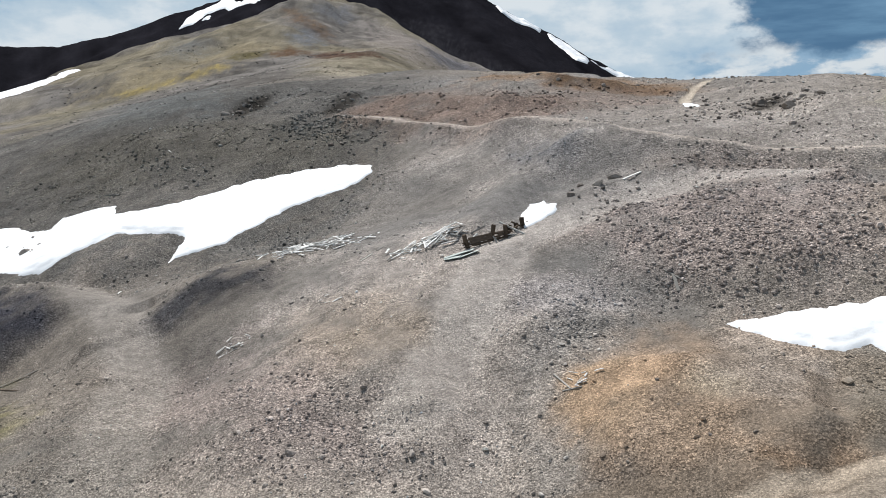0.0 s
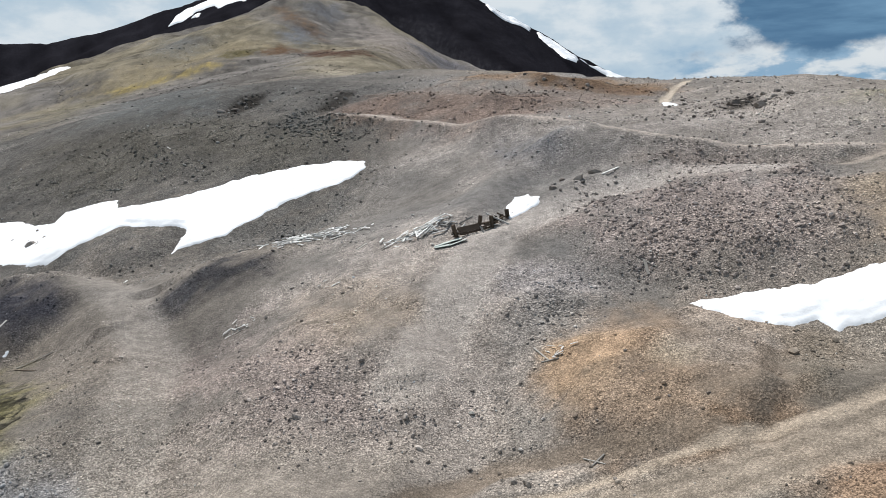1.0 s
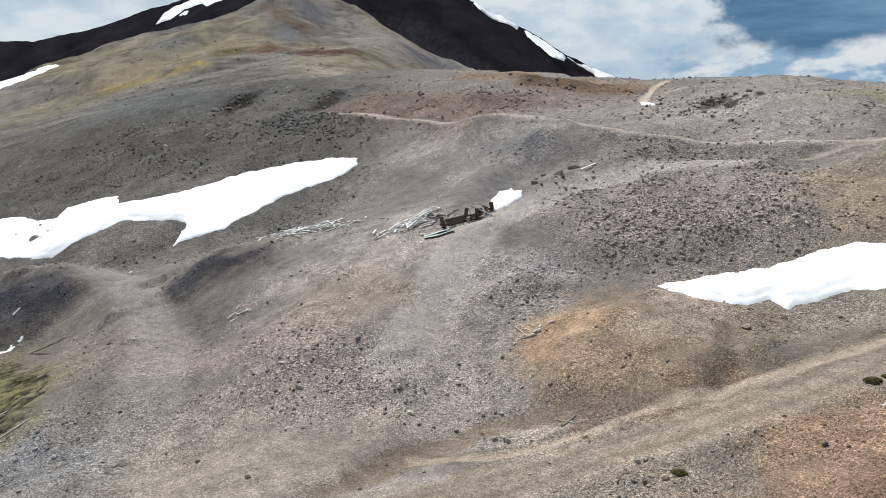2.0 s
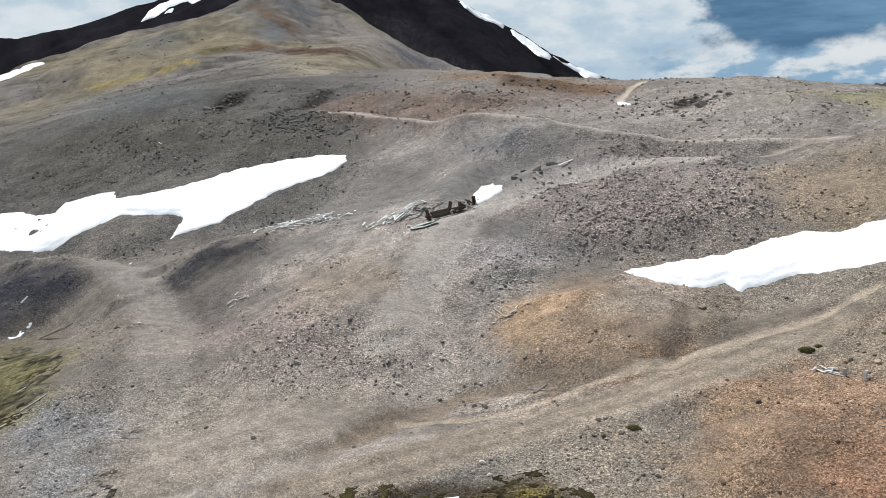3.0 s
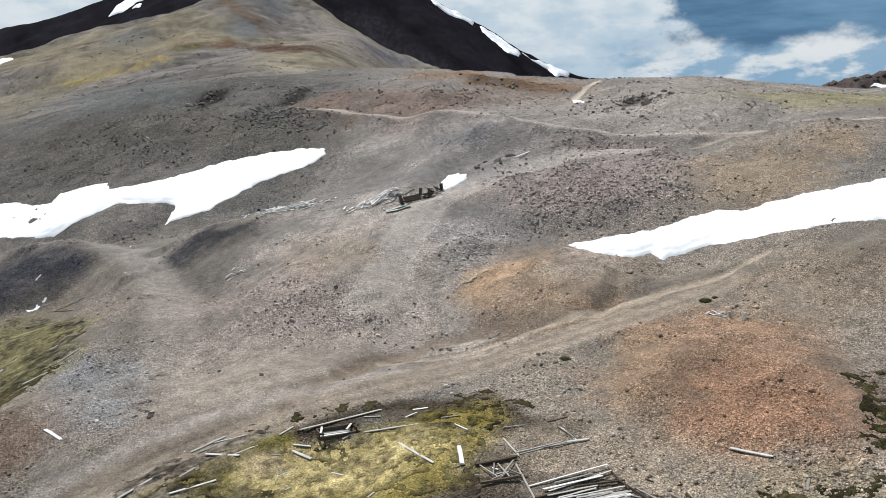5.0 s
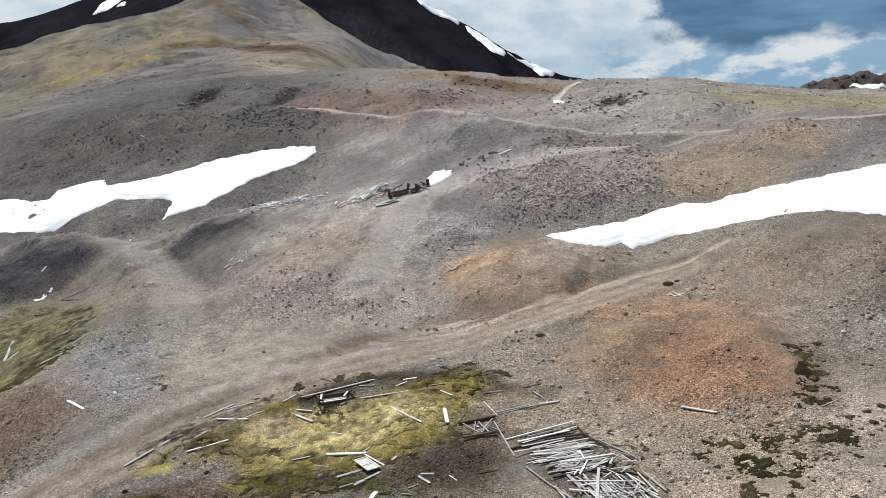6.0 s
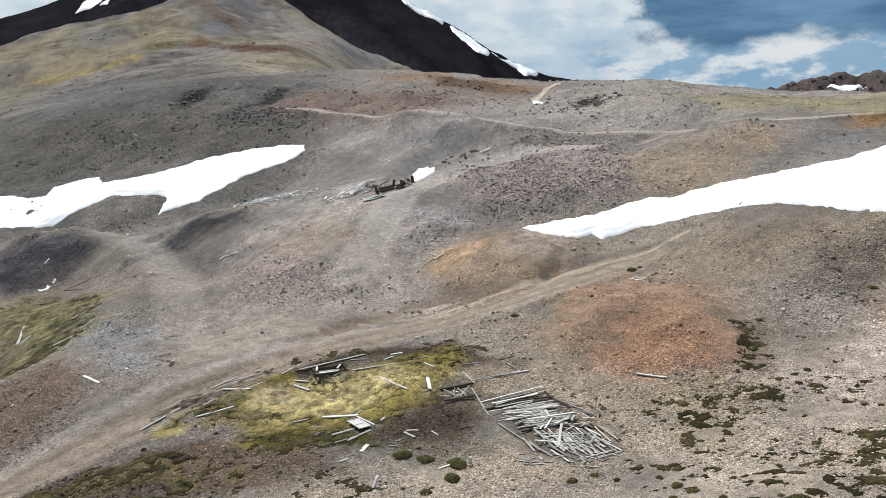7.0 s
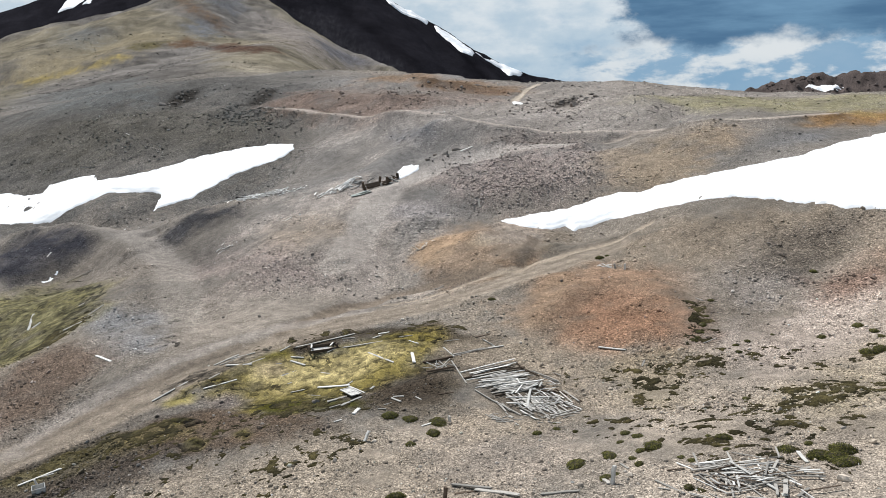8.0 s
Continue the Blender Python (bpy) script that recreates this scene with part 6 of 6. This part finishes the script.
    for k in range(44):
        x = rng.uniform(7.2, 12.8)
        board_part(root, "splinter", x, 0.1 + rng.gauss(0, 0.6) + 0.15 * (9 - x), rng.uniform(0.25, 0.8), rng.uniform(-80, 40), rng.uniform(0.05, 0.1), 0.03, GREY_BOARDS, 0.01)
    for k in range(10):
        board_part(root, "splinter", rng.uniform(11.2, 13.6), rng.uniform(4.5, 8.5), rng.uniform(0.3, 0.8), rng.uniform(-80, 0), 0.08, 0.03, DARK_BOARDS if k % 2 else GREY_BOARDS, 0.01)


build_platform()


def build_heap():
    root = tagged(new("board_heap"), "tangled heap of grey boards from a collapsed hut", "board heap")
    root.matrix_basis = pose(16, -16.5, height(16, -16.5))
    rows = ((14.3, -14.4, 1.2, -75, 0.18), (15.3, -15.2, 2.0, 0, 0.25), (15.8, -16.1, 1.9, -21, 0.25), (16.4, -16.9, 3.4, -81, 0.28), (16.6, -16.6, 1.4, -98, 0.25), (14.7, -16.0, 0.8, -55, 0.2), (14.8, -17.0, 1.2, -76, 0.22), (15.2, -17.1, 1.9, -82, 0.2), (15.3, -14.5, 1.8, -24, 0.22), (15.0, -14.8, 0.9, -26, 0.2), (17.7, -16.3, 1.6, -130, 0.25), (18.4, -17.1, 1.1, 2, 0.3), (19.5, -15.5, 1.4, -103, 0.4), (16.7, -18.4, 1.2, -114, 0.25), (17.1, -18.4, 1.6, -120, 0.4), (17.6, -18.3, 0.6, -68, 0.22), (17.5, -19.1, 0.9, -146, 0.3), (15.2, -15.4, 1.5, -20, 0.2), (16.3, -16.4, 1.1, -53, 0.2))
    for k, (x, y, length, ang, width) in enumerate(rows):
        board_part(root, "board", x, y, length, ang, width * 0.5, 0.035, GREY_BOARDS if k % 3 else PALE_BOARDS, 0.02 + 0.03 * (k % 4), 3 * (k % 3 - 1))
    rng = random.Random(3)
    for k in range(95):
        board_part(root, "board", rng.gauss(16.2, 1.2), rng.gauss(-16.7, 1.3), rng.uniform(0.5, 1.8), rng.choice((-10, -75, -110, -45)) + rng.uniform(-15, 15), rng.uniform(0.05, 0.11), 0.03, DARK_BOARDS if k % 7 == 0 else GREY_BOARDS if k % 3 else PALE_BOARDS, rng.uniform(0, 0.16), rng.uniform(-9, 9))


build_heap()


def build_debris(x, y, sx, sy, turn, count, label, seed, size=1.0):
    rng = random.Random(seed)
    root = tagged(new("timber_debris"), label, "timber debris", "strewn timber")
    root.matrix_basis = pose(x, y, height(x, y))
    c, s = math.cos(radians(turn)), math.sin(radians(turn))
    for k in range(count):
        u, v = rng.gauss(0, sx * 0.45), rng.gauss(0, sy * 0.45)
        board_part(root, "board", x + u * c - v * s, y + u * s + v * c, size * rng.uniform(0.4, 1.7), turn + rng.choice((0, 30, -40, 70, 110, 150)) + rng.uniform(-25, 25), size * rng.uniform(0.10, 0.22), 0.06 * size, BONE_BOARDS if rng.random() < 0.85 else GREY_BOARDS, size * rng.uniform(0, 0.25), rng.uniform(-8, 8))


build_debris(-18.2, 78.0, 4.8, 4.2, 0, 240, "strewn bleached timber from a fallen hut on the slope", 41)
build_debris(-13.2, 76.8, 3.2, 1.2, 15, 16, "thin line of bleached sticks on the slope", 43)
build_debris(-5.6, 66.8, 3.4, 1.7, 10, 90, "pale broken timbers piled below the ruin", 42)
build_debris(-20.4, 58, 2.2, 1.0, 10, 18, "small scatter of broken timber below the dark heap", 44, 0.55)
build_debris(-13.1, 59.6, 1.4, 1.6, 40, 7, "few broken sticks on the brown slope", 45, 0.55)
build_debris(5.3, 43.7, 1.2, 0.9, -20, 9, "pale splinters at the foot of the grey rubble", 46, 0.55)
build_debris(22.9, 26.5, 1.5, 0.6, -25, 9, "pale broken boards above the red heap", 47, 0.55)


def build_frame():
    root = tagged(new("broken_frame"), "broken dark timber frame with pale rungs on wet soil", "frame")
    root.matrix_basis = pose(4.7, 10.3, height(4.7, 10.3))
    for x, y, length, ang in ((4.6, 11.3, 2.4, 5), (4.6, 9.2, 2.1, 2)):
        board_part(root, "rail", x, y, length, ang, 0.16, 0.14, DARK_BOARDS, 0.05)
    for x, y, length, ang in ((4.1, 10.2, 1.8, -62), (4.4, 10.4, 1.3, -97), (4.9, 10.2, 1.7, -74), (5.2, 10.4, 1.5, -118), (5.5, 9.8, 0.9, -48), (3.7, 9.9, 0.8, -20), (4.7, 9.6, 1.1, -150)):
        board_part(root, "rung", x, y, length, ang, 0.07, 0.05, GREY_BOARDS, 0.12)
    for x, y, length, ang in ((4.6, 10.0, 0.5, 20), (4.5, 10.6, 0.4, -40), (4.8, 9.7, 0.4, 60)):
        board_part(root, "splinter", x, y, length, ang, 0.1, 0.04, PALE_BOARDS, 0.02)


build_frame()


def build_ruin():
    """Dark posts and boards of a mine building, sunk into the slope."""
    root = tagged(new("timber_ruin"), "ruined mine building of dark rotten posts and boards", "ruin")
    root.matrix_basis = pose(0.5, 65.5, height(0.5, 65.5))
    rng = random.Random(61)
    for x, y, tall, wide, lean in ((-1.8, 64.3, 1.35, 0.36, -16), (0.5, 65.7, 1.45, 0.3, 6), (1.6, 66.6, 1.3, 0.34, -10), (1.9, 66.9, 1.1, 0.26, 14), (2.6, 67.9, 0.8, 0.24, 5), (3.2, 68.6, 0.9, 0.4, -8)):
        post = new("post", rng.choice(DARK_BOARDS))
        under(post, root, pose(x, y, height(x, y) + tall * 0.42, 0, 90 + lean, 35) @ Matrix.Diagonal((tall, wide, 0.26, 1)))
    for k in range(4):
        m = pose(-0.55 + 0.05 * k, 64.95 - 0.1 * k, height(-0.5, 64.9) + 0.62 - 0.17 * k, 62, -7, 34) @ Matrix.Diagonal((2.5 - 0.12 * k, 0.2, 0.08, 1))
        under(new("wall_board", DARK_BOARDS[k % 3]), root, m)
    for k in range(3):
        m = pose(1.2, 66.3, height(1.2, 66.3) + 0.15 + 0.24 * k, 80, -10, 42) @ Matrix.Diagonal((1.3 - 0.3 * k, 0.2, 0.09, 1))
        under(new("wall_board", DARK_BOARDS[(k + 1) % 3]), root, m)
    for x, y, z, length, rz, ry, kind in ((2.2, 66.6, 1.2, 2.7, -30, 20, PALE_BOARDS), (-0.8, 66.3, 0.9, 1.6, 150, 28, GREY_BOARDS), (0.9, 66.2, 1.0, 1.4, 30, 5, DARK_BOARDS), (0.75, 65.6, 0.5, 0.8, 10, 50, PALE_BOARDS), (2.3, 67.0, 0.9, 1.5, 50, -16, DARK_BOARDS), (2.9, 68.1, 0.6, 1.7, 20, 24, DARK_BOARDS), (-1.2, 65.4, 0.6, 1.1, 40, -35, PALE_BOARDS)):
        under(new("beam", kind[0]), root, pose(x, y, height(x, y) + z * 0.6, 0, ry, rz) @ Matrix.Diagonal((length, 0.17, 0.14, 1)))
    for k in range(22):
        u = rng.random()
        board_part(root, "broken_board", -2.2 + 5 * u + rng.gauss(0, 0.3), 64.0 + 4.0 * u + rng.gauss(0, 0.35), rng.uniform(0.4, 1.4), rng.uniform(-30, 70), 0.16, 0.07, DARK_BOARDS if k % 4 else PALE_BOARDS, rng.uniform(0.0, 0.35), rng.uniform(-22, 22))


build_ruin()
for x, y, length, ang in ((-2.4, 63.2, 2.6, 8), (-1.6, 62.7, 2.0, 14), (-2.9, 62.6, 1.4, -15)):
    bent = tagged(new("metal_sheet", board_mesh(int(length * 10), M_SHEET)), "bent pale green metal sheet lying below the ruin", "metal sheet", "metal sheets")
    bent.matrix_basis = board_pose(x, y, length, ang, 0.7, 0.05, 0.08, 4)


def build_trough():
    """A dark open wooden trough with a bleached bottom."""
    root = tagged(new("trough"), "dark open timber trough among boards on the moss", "trough")
    cx, cy, turn = -4.8, 16.75, 18
    root.matrix_basis = pose(cx, cy, height(cx, cy))
    z = height(cx, cy)

    def piece(name, x, y, dz, sx, sy, sz, meshes):
        m = pose(cx, cy, z, 0, -2, turn) @ pose(x, y, dz) @ Matrix.Diagonal((sx, sy, sz, 1))
        under(new(name, meshes), root, m)

    piece("side", 0, 0.42, 0.24, 2.5, 0.12, 0.42, DARK_BOARDS[0])
    piece("side", 0.1, -0.42, 0.12, 2.6, 0.12, 0.2, DARK_BOARDS[1])
    for x in (-1.2, 1.15):
        m = pose(cx, cy, z, 0, 0, turn) @ pose(x, 0, 0.22, 0, 0, 90) @ Matrix.Diagonal((0.8, 0.1, 0.36, 1))
        under(new("end", DARK_BOARDS[2]), root, m)
    for x, y, length in ((-0.1, -0.22, 2.0), (0.05, 0.02, 1.8), (-0.2, 0.24, 1.5)):
        m = pose(cx, cy, z, 0, 0, turn) @ pose(x, y, 0.15, 0, 0, 3 * x) @ Matrix.Diagonal((length, 0.17, 0.05, 1))
        under(new("bottom_board", PALE_BOARDS[0]), root, m)
    for x, ang in ((0.75, 60), (-1.0, 75)):
        m = pose(cx, cy, z, 0, 0, turn) @ pose(x, 0, 0.46, 0, 0, ang) @ Matrix.Diagonal((1.0, 0.14, 0.05, 1))
        under(new("cross_board", PALE_BOARDS[1]), root, m)


build_trough()


def build_panel():
    """A white painted door, flat on the ground, with a raised frame."""
    root = tagged(new("fallen_door"), "white painted panel door fallen flat on the moss", "door")
    cx, cy, turn = -2.2, 7.95, -62
    base = pose(cx, cy, height(cx, cy) + 0.16, 3, -4, turn)
    root.matrix_basis = pose(cx, cy, height(cx, cy))

    def piece(name, x, y, z, sx, sy, sz):
        bm = bmesh.new()
        bmesh.ops.create_cube(bm, size=1, matrix=Matrix.Diagonal((sx, sy, sz, 1)))
        bmesh.ops.bevel(bm, geom=bm.edges[:], offset=0.008, segments=1, affect="EDGES")
        me = bpy.data.meshes.new(name)
        bm.to_mesh(me)
        bm.free()
        me.materials.append(M_WHITE)
        under(new(name, me), root, base @ pose(x, y, z))

    piece("panel", 0, 0, 0, 1.96, 0.72, 0.03)
    for y in (-0.37, 0.37):
        piece("stile", 0, y, 0.012, 2.0, 0.11, 0.07)
    for x in (-0.94, 0.1, 0.94):
        piece("rail", x, 0, 0.014, 0.12, 0.62, 0.066)


build_panel()


def stake(x, y, tall, lean, label, meshes):
    ob = tagged(new("stake", meshes[0]), label, "stake", "stakes")
    ob.matrix_basis = pose(x, y, height(x, y) + tall * 0.42, 0, 90 + lean, 30) @ Matrix.Diagonal((tall, 0.2, 0.12, 1))


stake(10.9, -14.3, 0.95, 6, "white stake standing in a small shrub", PALE_BOARDS)
stake(4.5, 0.3, 0.45, -5, "short white stake beside a round shrub", PALE_BOARDS)
stake(24.2, 25.2, 0.6, 4, "short white post at the edge of the red heap", PALE_BOARDS)
stake(23.4, 26.0, 0.5, -14, "short leaning grey post on the slope", GREY_BOARDS)
stake(3.2, -11.0, 0.7, 3, "dark stump of a corner post", DARK_BOARDS)
stake(-0.9, -1.6, 0.7, 28, "splintered pale stump leaning out of the gravel", PALE_BOARDS)
stake(-21.9, 0.4, 0.7, -20, "pale leaning board end beside the fallen planks", PALE_BOARDS)


def build_box():
    """A small white painted box without a lid, half tipped over."""
    root = tagged(new("wooden_box"), "small white painted wooden box beside fallen planks", "box")
    x, y = -21.6, -0.1
    root.matrix_basis = pose(x, y, height(x, y))
    base = pose(x, y, height(x, y) + 0.22, 12, -6, 20)
    for name, px, py, pz, sx, sy, sz in (("bottom", 0, 0, -0.19, 0.75, 0.5, 0.03), ("side", 0, 0.25, 0, 0.78, 0.035, 0.4), ("side", 0, -0.25, 0, 0.78, 0.035, 0.4), ("end", 0.37, 0, 0, 0.035, 0.46, 0.4), ("end", -0.37, 0, 0, 0.035, 0.46, 0.4)):
        bm = bmesh.new()
        bmesh.ops.create_cube(bm, size=1, matrix=Matrix.Diagonal((sx, sy, sz, 1)))
        bmesh.ops.bevel(bm, geom=bm.edges[:], offset=0.008, segments=1, affect="EDGES")
        me = bpy.data.meshes.new(name)
        bm.to_mesh(me)
        bm.free()
        me.materials.append(M_WHITE)
        under(new(name, me), root, base @ pose(px, py, pz))


build_box()
